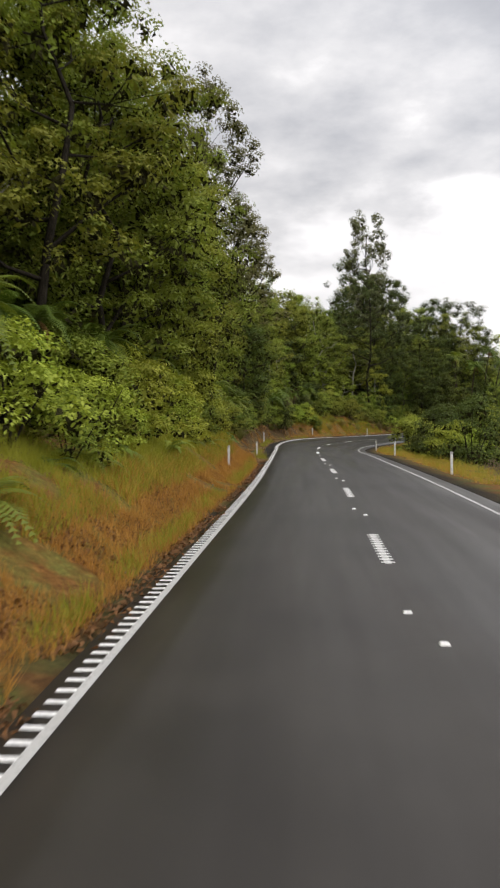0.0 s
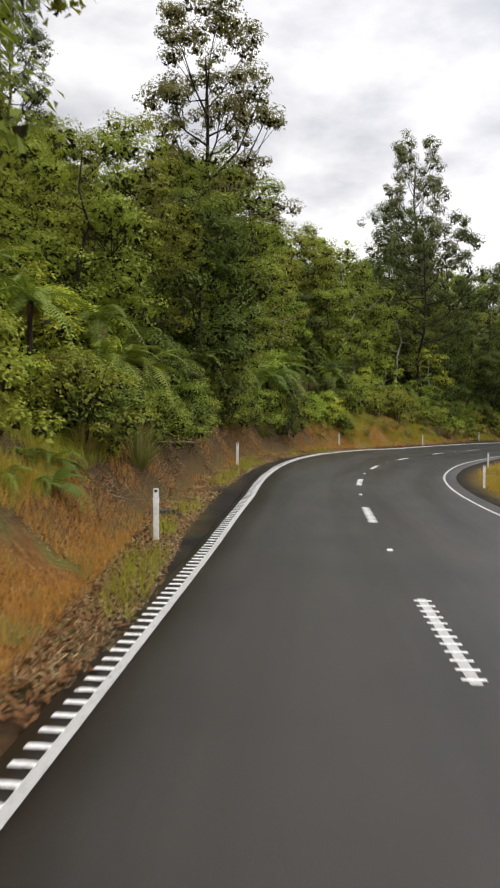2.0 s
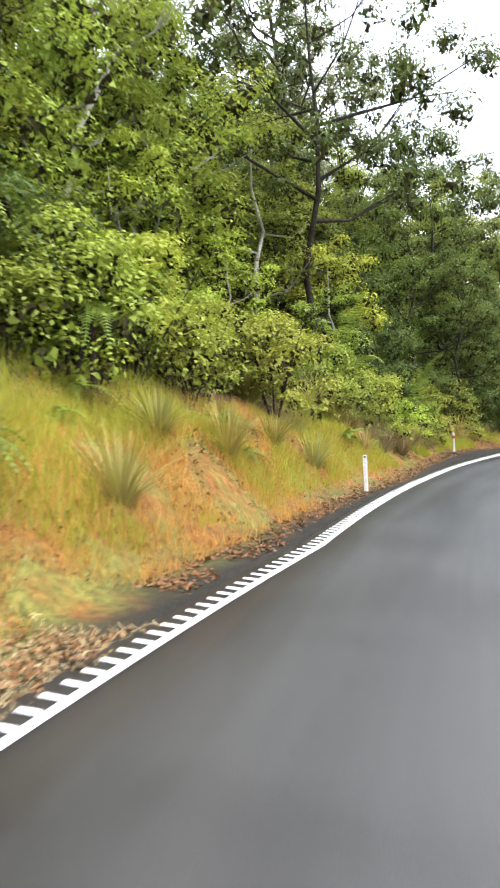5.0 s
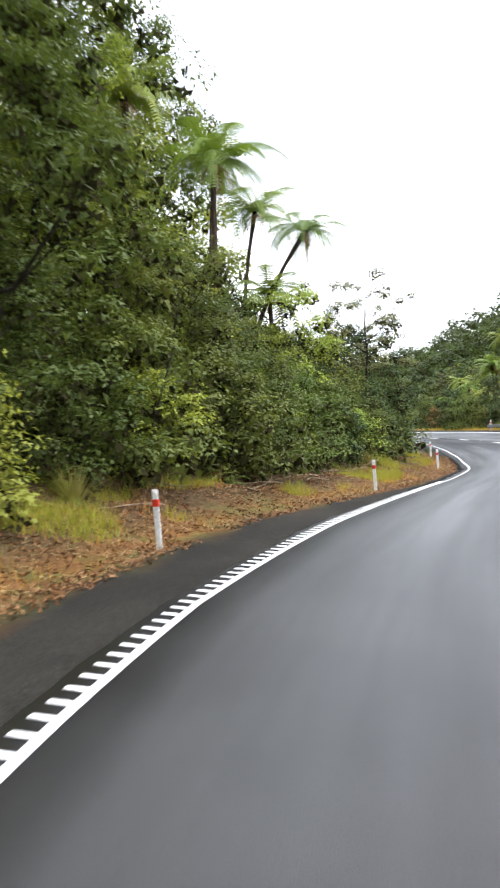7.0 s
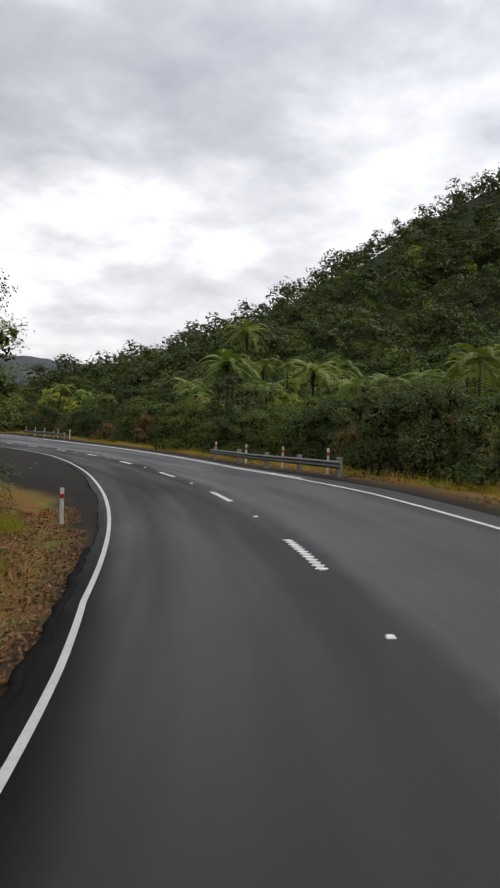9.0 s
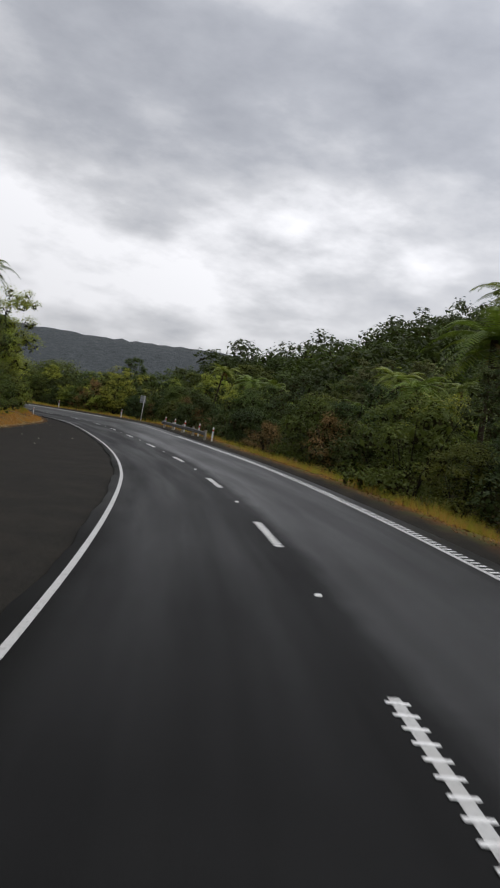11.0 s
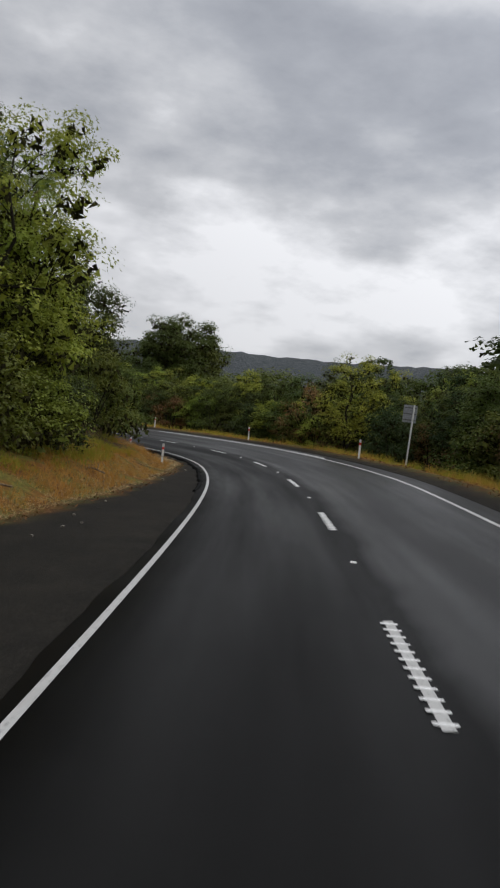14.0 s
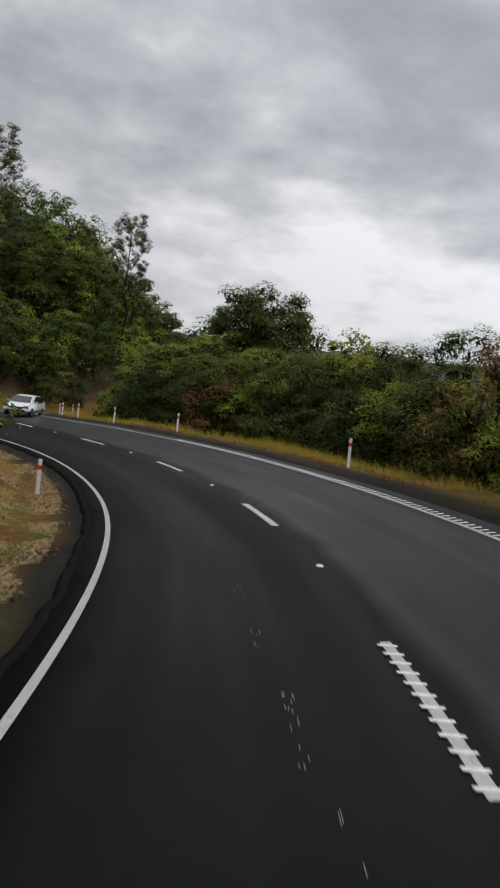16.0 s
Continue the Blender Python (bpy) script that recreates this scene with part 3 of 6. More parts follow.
def leaves(rng, pos, nrm, length, width, heart=None, droop=0.15, blade=False):
    """Corners and faces of one small bent leaf at each place; blade: pointed at both ends and folded along the midrib."""
    n = len(pos)
    nrm = nrm / (np.linalg.norm(nrm, axis=1)[:, None] + 1e-9)
    ref = rng.normal(size=(n, 3))
    u = np.cross(nrm, ref)
    u /= np.linalg.norm(u, axis=1)[:, None] + 1e-9
    w = np.cross(nrm, u)
    L = length * rng.uniform(0.65, 1.35, n)
    Wd = width * rng.uniform(0.65, 1.35, n)
    if heart is not None:
        L, Wd = np.where(heart < 0, -heart, L), np.where(heart < 0, -heart * 0.6, Wd)
    L, Wd = L[:, None], Wd[:, None]
    if blade:
        v = np.empty((n, 4, 3))
        v[:, 0] = pos - u * L * 0.5
        v[:, 1] = pos + w * Wd * 0.5 + nrm * 0.12 * Wd
        v[:, 2] = pos + u * L * 0.5 - nrm * droop * L
        v[:, 3] = pos - w * Wd * 0.5 + nrm * 0.12 * Wd
        return v.reshape(-1, 3), np.arange(4 * n).reshape(n, 4)
    v = np.empty((n, 3, 3))
    v[:, 0] = pos - u * L * 0.45 + w * Wd * 0.5
    v[:, 1] = pos - u * L * 0.45 - w * Wd * 0.5
    v[:, 2] = pos + u * L * 0.55 - nrm * droop * L
    return v.reshape(-1, 3), np.arange(3 * n).reshape(n, 3)


def crown_points(rng, clumps, per, flat=0.68):
    """Leaf places, facings and sizes: small leaves on the outer shell of every clump, and a few sprays in its heart."""
    P, N, S = [], [], []
    for c, r in clumps:
        k = max(8, int(per * rng.uniform(0.7, 1.3)))
        d = rng.normal(size=(k, 3))
        d /= np.linalg.norm(d, axis=1)[:, None]
        d[:, 2] = np.where(rng.rand(k) < 0.78, np.abs(d[:, 2]), d[:, 2])
        rr = r * rng.uniform(0.62, 1.08, k)
        P.append(np.array(c) + d * rr[:, None] * np.array([1, 1, flat]))
        N.append(d * 0.8 + np.array([0, 0, 0.6]) + rng.normal(size=(k, 3)) * 0.24)
        S.append(np.ones(k))
        h = 2
        P.append(np.array(c) + rng.normal(size=(h, 3)) * r * np.array([0.3, 0.3, 0.2]))
        N.append(rng.normal(size=(h, 3)) * 0.6 + np.array([0, 0, 0.8]))
        S.append(-np.minimum(r, 1.0) * rng.uniform(0.14, 0.24, h))
    return np.concatenate(P), np.concatenate(N), np.concatenate(S)


def crown_mesh(name, rng, clumps, per, leaf, ratio, mat, flat=0.68, floor_z=None, h=20, core=1.0, blade=False):
    """Leafy clumps: small leaves round a core of leaf and near-black triangles that paint in its shade."""
    P, N, S = crown_points(rng, clumps, per, flat)
    if floor_z is not None:
        keep = P[:, 2] > floor_z
        P, N, S = P[keep], N[keep], S[keep]
    v, f = leaves(rng, P, N, leaf, leaf * ratio, S, 0.15, blade)
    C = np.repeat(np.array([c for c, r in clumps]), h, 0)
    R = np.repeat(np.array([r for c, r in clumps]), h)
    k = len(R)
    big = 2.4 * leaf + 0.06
    core_at = C + np.clip(rng.normal(size=(k, 3)), -1.6, 1.6) * R[:, None] * np.array([0.24, 0.24, 0.16]) - np.array([0, 0, 0.24]) * R[:, None]
    v2, f2 = leaves(rng, core_at, rng.normal(size=(k, 3)), 1.0, 1.0, -np.minimum(R * core * rng.uniform(0.26, 0.46, k), big * rng.uniform(0.6, 1.1, k)), 0.15, blade)
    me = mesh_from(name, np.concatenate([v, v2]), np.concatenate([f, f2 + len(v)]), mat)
    me.materials.append(CROWN_SHADE)
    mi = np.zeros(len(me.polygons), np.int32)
    # two in three core triangles take the painted shade colour
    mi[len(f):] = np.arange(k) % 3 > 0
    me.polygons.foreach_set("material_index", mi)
    return me


# ---- plant kinds ----
PROTO = {}
USED = {}


def put_plant(kind, x, y, turn, scale, lean=0.0, sink=0.15, stretch=1.0):
    """Stand one plant of a kind on the ground."""
    ob = PROTO[kind]
    m = pose(x, y, gz(x, y) - sink * scale, lean, 0, turn) @ Matrix.Diagonal((scale, scale, scale * stretch, 1))
    if kind not in USED:
        USED[kind] = ob
        ob.matrix_basis = m
        return ob
    keep = ob.scale.copy()
    ob.scale = (1, 1, 1)
    c = copy_thing(ob, m)
    ob.scale = keep
    return c


def thing(name, label, category, group=""):
    e = new(name)
    e.empty_display_size = 0.3
    return tagged(e, label=label, category=category, group=group)


def broadleaf(kind, name, label, seed, height, spread, base, n_clump, per, leaf, mat, bark, limbs=6, clump_r=0.34, lean=0.0):
    """A bush tree: a tapered trunk that forks into limbs, with the crown built of leafy clumps at their ends."""
    rng = np.random.RandomState(seed)
    ob = thing(name, label, "tree")
    top = np.array([lean, lean * 0.5, height * 0.86])
    r0 = 0.0105 * height + 0.03
    trunk = []
    for i in range(7):
        f = i / 6
        p = top * f + np.array([rng.normal(), rng.normal(), 0]) * 0.075 * height * f * (1 - f) * 2
        trunk.append((p, r0 * (1 - 0.82 * f)))
    paths = [trunk]
    clumps = []
    for k in range(limbs):
        f = base + (0.92 - base) * (k + 0.5) / limbs
        i = min(int(f * 6), 5)
        p0 = trunk[i][0] + (trunk[i + 1][0] - trunk[i][0]) * (f * 6 - i)
        a = k * 2.4 + rng.uniform(-0.5, 0.5)
        reach = spread * rng.uniform(0.55, 1.0) * (1.15 - 0.55 * abs(f - 0.55))
        end = p0 + np.array([math.cos(a) * reach, math.sin(a) * reach, height * rng.uniform(0.05, 0.2)])
        mid = p0 * 0.5 + end * 0.5 + np.array([0, 0, -0.03 * height]) + rng.normal(size=3) * 0.05 * spread
        rr = trunk[i][1] * 0.55
        paths.append([(p0, rr), (mid, rr * 0.65), (end, rr * 0.25)])
        for q in range(2):
            b_ = end + np.clip(rng.normal(size=3), -1.1, 1.1) * np.array([0.26, 0.26, 0.16]) * spread
            paths.append([(mid, rr * 0.4), ((mid + b_) / 2 + rng.normal(size=3) * 0.04 * spread, rr * 0.25), (b_, rr * 0.1)])
            clumps.append((b_, spread * clump_r * rng.uniform(0.6, 1.1)))
        clumps.append((end, spread * clump_r * rng.uniform(0.8, 1.25)))
    while len(clumps) < n_clump:
        a, f = rng.uniform(0, 6.28), rng.uniform(base * 0.85, 1.0)
        prof = math.sqrt(max(0.05, 1 - ((f - 0.55) / 0.55) ** 2))
        r = spread * prof * math.sqrt(rng.uniform(0.25, 1.0))
        clumps.append((np.array([math.cos(a) * r, math.sin(a) * r, height * f]) + top * np.array([f, f, 0]), spread * clump_r * rng.uniform(0.55, 1.05)))
    tv, tf = tubes(paths, 6)
    attach("trunk", mesh_from("trunk", tv, tf, bark, True), ob)
    attach("crown", crown_mesh("crown", rng, clumps[:max(n_clump, 3 * limbs)], per, leaf, 0.6, mat), ob)
    PROTO[kind] = ob
    return ob


def shrub(kind, name, label, seed, height, spread, n_clump, per, leaf, mat, stems=5):
    """A shrub that is leafy to the ground, on several thin stems."""
    rng = np.random.RandomState(seed)
    ob = thing(name, label, "shrub")
    paths, clumps = [], []
    for k in range(stems):
        a = 6.28 * k / stems + rng.uniform(-0.4, 0.4)
        r = spread * rng.uniform(0.25, 0.8)
        end = np.array([math.cos(a) * r, math.sin(a) * r, height * rng.uniform(0.55, 0.95)])
        paths.append([(np.array([math.cos(a), math.sin(a), 0]) * 0.08, 0.035), (end * 0.5 + rng.normal(size=3) * 0.08, 0.024), (end, 0.008)])
    for k in range(n_clump):
        a, z = rng.uniform(0, 6.28), rng.uniform(0.08, 1.0)
        r = spread * math.sqrt(max(0.06, 1 - z ** 2.2)) * rng.uniform(0.35, 1.0)
        clumps.append((np.array([math.cos(a) * r, math.sin(a) * r, height * z]), spread * rng.uniform(0.20, 0.42)))
    for path in paths:
        tv, tf = tubes([path], 5)
        attach("stem", mesh_from("stem", tv, tf, BARK, True), ob)
    attach("foliage", crown_mesh("foliage", rng, clumps, per, leaf, 0.55, mat, 0.75, 0.02, 14, 1.0, True), ob)
    PROTO[kind] = ob
    return ob


def frond(rng, root, a, length, rise, droop, pairs, mat_v, mat_f, wide=0.22):
    """One arching fern frond: a thin midrib with pairs of leaflets that taper to the tip."""
    d = np.array([math.cos(a), math.sin(a), 0])
    side = np.array([-math.sin(a), math.cos(a), 0])
    base = sum(len(x) for x in mat_v)
    V, F = [], []
    prev = None
    for i in range(pairs + 1):
        f = i / pairs
        p = root + d * length * (f - 0.12 * f * f) + np.array([0, 0, rise * f - droop * f * f])
        if prev is not None:
            t = p - prev
            t /= np.linalg.norm(t)
            w = wide * length * (math.sin(min(1, f * 1.15 + 0.1) * 3.0) ** 0.7 if f < 0.97 else 0.15)
            w = max(w, 0.03) * rng.uniform(0.85, 1.1)
            hang = np.array([0, 0, -0.22 * w])
            half = length / pairs * 0.42
            for sgn in (-1, 1):
                tip = p + side * sgn * w + t * w * 0.35 + hang
                b0 = len(V)
                V += [p - t * half, p + t * half, tip + t * half * 0.3, tip - t * half * 0.3]
                F.append((b0, b0 + 1, b0 + 2, b0 + 3))
            b0 = len(V)
            th = 0.018 * (1 - f) + 0.004
            V += [prev - side * th, prev + side * th, p + side * th * 0.8, p - side * th * 0.8]
            F.append((b0, b0 + 1, b0 + 2, b0 + 3))
        prev = p
    mat_v.append(np.array(V))
    mat_f.append(np.array(F) + base)


def tree_fern(kind, seed, height, reach, count, pairs=26, lean=0.0, label="tree fern with a dark slender trunk and arching fronds", lift=1.0, hang=1.0):
    rng = np.random.RandomState(seed)
    ob = thing("tree_fern", label, "tree fern")
    top = np.array([lean, 0.2 * lean, height])
    path = [(np.array([lean * (i / 6) ** 2, 0.2 * lean * (i / 6) ** 2, height * i / 6]), 0.13 - 0.045 * i / 6 + (0.05 if i == 6 else 0)) for i in range(7)]
    tv, tf = tubes([path], 8)
    attach("trunk", mesh_from("trunk", tv, tf, BARK_FERN, True), ob)
    V, F = [], []
    for k in range(count):
        a = 6.283 * k / count + rng.uniform(-0.15, 0.15)
        up = (k * 0.618) % 1.0  # young fronds stand up, old ones hang
        frond(rng, top, a, reach * rng.uniform(0.85, 1.1), reach * (0.25 + 0.75 * up) * lift, reach * (1.0 - 0.3 * up) * hang, pairs, V, F)
    attach("fronds", mesh_from("fronds", np.concatenate(V), np.concatenate(F), FROND), ob)
    V, F = [], []
    for k in range(5):
        a = rng.uniform(0, 6.283)
        frond(rng, top - np.array([0, 0, 0.1]), a, reach * 0.34, 0.02, reach * rng.uniform(0.35, 0.6), 14, V, F, 0.2)
    attach("dead_fronds", mesh_from("dead_fronds", np.concatenate(V), np.concatenate(F), FROND_DEAD), ob, "brown dead fronds hanging")
    PROTO[kind] = ob
    return ob


def ground_fern(kind, seed, reach, count):
    rng = np.random.RandomState(seed)
    ob = thing("fern", "low bank fern with drooping green fronds", "fern")
    V, F = [], []
    for k in range(count):
        a = 6.283 * k / count + rng.uniform(-0.3, 0.3)
        frond(rng, np.array([0, 0, 0.1]), a, reach * rng.uniform(0.7, 1.1), reach * rng.uniform(0.5, 0.9), reach * rng.uniform(0.6, 1.0), 16, V, F)
    attach("fronds", mesh_from("fronds", np.concatenate(V), np.concatenate(F), FROND), ob)
    PROTO[kind] = ob
    return ob


def strap_plant(kind, seed, count, length, width, mat, name="flax_bush", label="flax bush with long upright strap leaves", category="flax"):
    """A tussock of long bent strap leaves."""
    rng = np.random.RandomState(seed)
    ob = thing(name, label, category)
    V, F = [], []
    for k in range(count):
        a = rng.uniform(0, 6.283)
        tilt = rng.uniform(0.1, 1.0)
        d = np.array([math.cos(a) * tilt, math.sin(a) * tilt, 1.0])
        d /= np.linalg.norm(d)
        side = np.array([-math.sin(a), math.cos(a), 0])
        ln = length * rng.uniform(0.6, 1.1)
        b0 = len(V)
        for i in range(5):
            f = i / 4
            p = np.array([math.cos(a), math.sin(a), 0]) * 0.1 + d * ln * f + np.array([math.cos(a), math.sin(a), -1.2]) * ln * 0.32 * tilt * f * f
            w = width * (1 - f) ** 0.6 + 0.004
            V += [p - side * w, p + side * w]
        for i in range(4):
            q = b0 + 2 * i
            F.append((q, q + 1, q + 3, q + 2))
    attach("leaves", mesh_from("leaves", np.array(V), np.array(F), mat), ob)
    PROTO[kind] = ob
    return ob

# ---- ground: one sheet out to the horizon ----
def axis(lo, hi, step, reach):
    core = list(np.arange(lo, hi + 0.01, step))
    d, a, b_ = step, [], []
    x0, x1 = lo, hi
    while x0 > -reach:
        d *= 1.22
        x0 -= d
        x1 += d
        a.append(x0)
        b_.append(x1)
    return np.array(a[::-1] + core + b_)


GX, GY = axis(-24, 160, 0.7, 3200), axis(-24, 306, 0.7, 3200)
gxx, gyy = np.meshgrid(GX, GY)
gxy = np.stack([gxx.ravel(), gyy.ravel()], 1)
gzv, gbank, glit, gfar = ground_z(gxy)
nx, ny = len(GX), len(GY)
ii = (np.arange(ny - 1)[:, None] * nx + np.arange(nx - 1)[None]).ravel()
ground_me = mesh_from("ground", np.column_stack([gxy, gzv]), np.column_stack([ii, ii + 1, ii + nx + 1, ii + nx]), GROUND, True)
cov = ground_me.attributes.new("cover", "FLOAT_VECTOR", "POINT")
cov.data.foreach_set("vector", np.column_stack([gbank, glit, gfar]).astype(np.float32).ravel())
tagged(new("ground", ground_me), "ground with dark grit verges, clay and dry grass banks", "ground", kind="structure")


def strip(name, s0, s1, n0, n1, mat, lift, step=0.5, cols=1, drop=0.0):
    """A ribbon that follows the road from chainage s0 to s1 between two offsets."""
    ss = np.linspace(s0, s1, max(2, int(round((s1 - s0) / step)) + 1))
    V, uvs = [], []
    for s in ss:
        lo_n, hi_n = n0(s) if callable(n0) else n0, n1(s) if callable(n1) else n1
        nn = np.linspace(lo_n, hi_n, cols + 1)
        if cols > 3:
            nn[cols // 2] = 0.0  # the crown of the road
        for n in nn:
            V.append(at(s, n, float(road_z(s, n)) + lift))
            uvs.append((n, s))
    w = cols + 1
    F = [(i * w + j, i * w + j + 1, (i + 1) * w + j + 1, (i + 1) * w + j) for i in range(len(ss) - 1) for j in range(cols)]
    F = [f[::-1] for f in F]
    if drop:
        # the ribbon's two long edges turn down
        for j, col in ((0, 0), (1, cols)):
            b0 = len(V)
            for i in range(len(ss)):
                p = V[i * w + col]
                V.append(Vector((p[0], p[1], p[2] - drop)))
                uvs.append(uvs[i * w + col])
            for i in range(len(ss) - 1):
                a, c = i * w + col, (i + 1) * w + col
                q = (a, c, b0 + i + 1, b0 + i)
                F.append(q if j else q[::-1])
    me = mesh_from(name, np.array([tuple(v) for v in V]), np.array(F), mat)
    lay = me.uv_layers.new(name="UVMap")
    li = np.empty(len(me.loops), np.int32)
    me.loops.foreach_get("vertex_index", li)
    lay.data.foreach_set("uv", np.array(uvs, np.float32)[li].ravel())
    return me


def left_n(off):
    return lambda s: float(column(LINES, s, 1)) + off


def right_n(off):
    return lambda s: -float(column(LINES, s, 2)) - off


def seal_edge(s):
    """The broken left edge of the seal, ragged along the lay-by."""
    rag = 0.05 * math.sin(s * 0.9) + 0.03 * math.sin(s * 2.7 + 1) + 0.03 * math.sin(s * 6.3)
    return float(column(LINES, s, 1)) + (0.33 + 0.2 * rag if s < 100 else float(np.interp(s, (100, 140, 155, 232, 250), (0.33, 0.30, 0.25, 0.25, 0.38))) + 0.7 * rag * float(np.interp(s, (100, 125, 240, 260), (0.3, 1.0, 1.0, 0.3))))


tagged(new("road", strip("road", -50, 348, right_n(0.55), seal_edge, ASPHALT, 0.0, 0.5, 8, 0.14)), "two-lane grey asphalt road, darker and damp further on", "road", kind="structure")

def tar_lip(s0, s1):
    """A low rounded ridge of black tar along the broken edge of the seal."""
    prof = [(-0.02, -0.10), (0.0, 0.004), (0.03, 0.028), (0.08, 0.034), (0.13, 0.018), (0.17, -0.10)]
    ss = np.arange(s0, s1, 0.3)
    V = []
    for i, s in enumerate(ss):
        n0 = seal_edge(s) - 0.03 + 0.015 * math.sin(s * 4.1)
        grow = min(1.0, i / 6, (len(ss) - 1 - i) / 6) * (0.8 + 0.25 * math.sin(s * 2.3) + 0.15 * math.sin(s * 7.1))
        V += [tuple(at(s, n0 + o, float(road_z(s, n0)) + (h * grow if h > 0 else h))) for o, h in prof]
    w = len(prof)
    F = [(i * w + j, (i + 1) * w + j, (i + 1) * w + j + 1, i * w + j + 1) for i in range(len(ss) - 1) for j in range(w - 1)]
    tagged(new("kerb", mesh_from("kerb", np.array(V), np.array(F), TAR, True)), "low uneven lip of black tar at the seal's edge", "kerb", kind="structure")


tar_lip(121, 143)
tar_lip(226, 264)

# edge lines and ribs
left_line = tagged(new("edge_line", strip("edge_line", -50, 345, left_n(-0.045), left_n(0.05), PAINT, 0.006)), "solid white painted edge line beside grit shoulder", "road marking", kind="structure")
right_line = tagged(new("edge_line", strip("edge_line", -50, 345, right_n(0.05), right_n(-0.045), PAINT, 0.006)), "solid white painted edge line before the bush side", "road marking", kind="structure")


def rib_mesh(w, d, h):
    bm = bmesh.new()
    box_bm(bm, (w, d, h), Matrix.Translation((0, 0, h / 2)), min(h, d) * 0.3)
    me = bpy.data.meshes.new("rib")
    bm.to_mesh(me)
    bm.free()
    me.materials.append(RIB_PAINT)
    return me


RIB = rib_mesh(0.17, 0.07, 0.012)
RIB_C = rib_mesh(0.22, 0.05, 0.012)


def rib_pose(s, n):
    t = math.degrees(math.atan(float(road_z(s, n)) / n)) if abs(n) > 0.5 else 0.0
    return Matrix.Translation(at(s, n, float(road_z(s, n)) + 0.004)) @ pose(0, 0, 0, 0, 0, heading(s)) @ pose(0, 0, 0, 0, t, 0)


def ribs(parent, s0, s1, n_of, as_parts):
    if as_parts:
        for s in np.arange(s0, s1, 0.25):
            ob = attach("rib", RIB, parent)
            ob.matrix_basis = rib_pose(s, n_of(s))
        return
    V, F = [], []
    co = np.array([v.co for v in RIB.vertices])
    tri = []
    for p in RIB.polygons:
        vs = list(p.vertices)
        tri += [(vs[0], vs[i], vs[i + 1]) for i in range(1, len(vs) - 1)]
    tri = np.array(tri)
    for k, s in enumerate(np.arange(s0, s1, 0.25)):
        m = np.array(rib_pose(s, n_of(s)))
        V.append(co @ m[:3, :3].T + m[:3, 3])
        F.append(tri + k * len(co))
    tagged(attach("ribs", mesh_from("ribs", np.concatenate(V), np.concatenate(F), RIB_PAINT), parent), kind="stuff")


# broken centre line: 3 m dashes every 10 m, each with raised ribs, and a stud in each gap
def centre_dash(s):
    e = thing("centre_dash", "white centre line dash with raised ribs on the asphalt", "road marking", "centre line dashes")
    attach("stripe", strip("stripe", s - 1.5, s + 1.5, -0.055, 0.055, PAINT, 0.006, 0.75), e)
    for k in range(12):
        attach("rib", RIB_C, e).matrix_basis = rib_pose(s - 1.38 + k * 0.25, 0.0)
    return e


for k in range(-4, 34):
    centre_dash(10.0 * k)


def stud_mesh():
    bm = bmesh.new()
    vs = box_bm(bm, (0.11, 0.10, 0.022), Matrix.Translation((0, 0, 0.011)))
    for v in vs:
        if v.co.z > 0.015:
            v.co.x *= 0.75
            v.co.y *= 0.6
    me = bpy.data.meshes.new("road_stud")
    bm.to_mesh(me)
    bm.free()
    me.materials.append(STUD_MAT)
    return me


STUD = stud_mesh()
for k in range(-4, 34):
    for d in ((-0.6, 0.6) if k < 4 else (0.0,)):
        s = 10.0 * k - 5.0 + d
        ob = tagged(new("road_stud", STUD), "raised white reflective road stud glued to asphalt", "road stud", "studs on the centre line")
        ob.matrix_basis = rib_pose(s, 0.10 * (d / 0.6) if d else 0.0)

# ---- roadside furniture ----
def marker_post(band):
    """A white plastic edge marker post with a reflector band and a rounded top."""
    e = thing("marker_post", "white plastic roadside marker post with %s reflector band" % band[0], "marker post", "edge marker posts")
    bm = bmesh.new()
    box_bm(bm, (0.105, 0.03, 1.0), Matrix.Translation((0, 0, 0.5)), 0.012, 2)
    for v in bm.verts:
        if v.co.z > 0.97:
            v.co.z -= abs(v.co.x) * 0.5
        v.co.y += 0.006 * math.cos(v.co.x * 28)
    part("post", bm, POST_WHITE, e)
    bm = bmesh.new()
    box_bm(bm, (0.112, 0.042, 0.115), Matrix.Translation((0, 0, 0.76)), 0.004)
    part("reflector", bm, band[1], e, band[0] + " reflector band")
    bm = bmesh.new()
    box_bm(bm, (0.05, 0.046, 0.05), Matrix.Translation((0, 0, 0.93)), 0.006)
    part("button", bm, TRIM_BLACK if band[0] == "white" else REFLECT_WHITE, e)
    return e


POSTS = {"red": marker_post(("red", REFLECT_RED)), "white": marker_post(("white", REFLECT_WHITE))}
POST_USED = set()


def set_post(band, s, n, lean=0.0, z=None):
    p = at(s, n)
    m = pose(p.x, p.y, (gz(p.x, p.y) if z is None else z) - 0.02, lean, lean * 0.4, heading(s))
    if band not in POST_USED:
        POST_USED.add(band)
        POSTS[band].matrix_basis = m
        return
    copy_thing(POSTS[band], m)


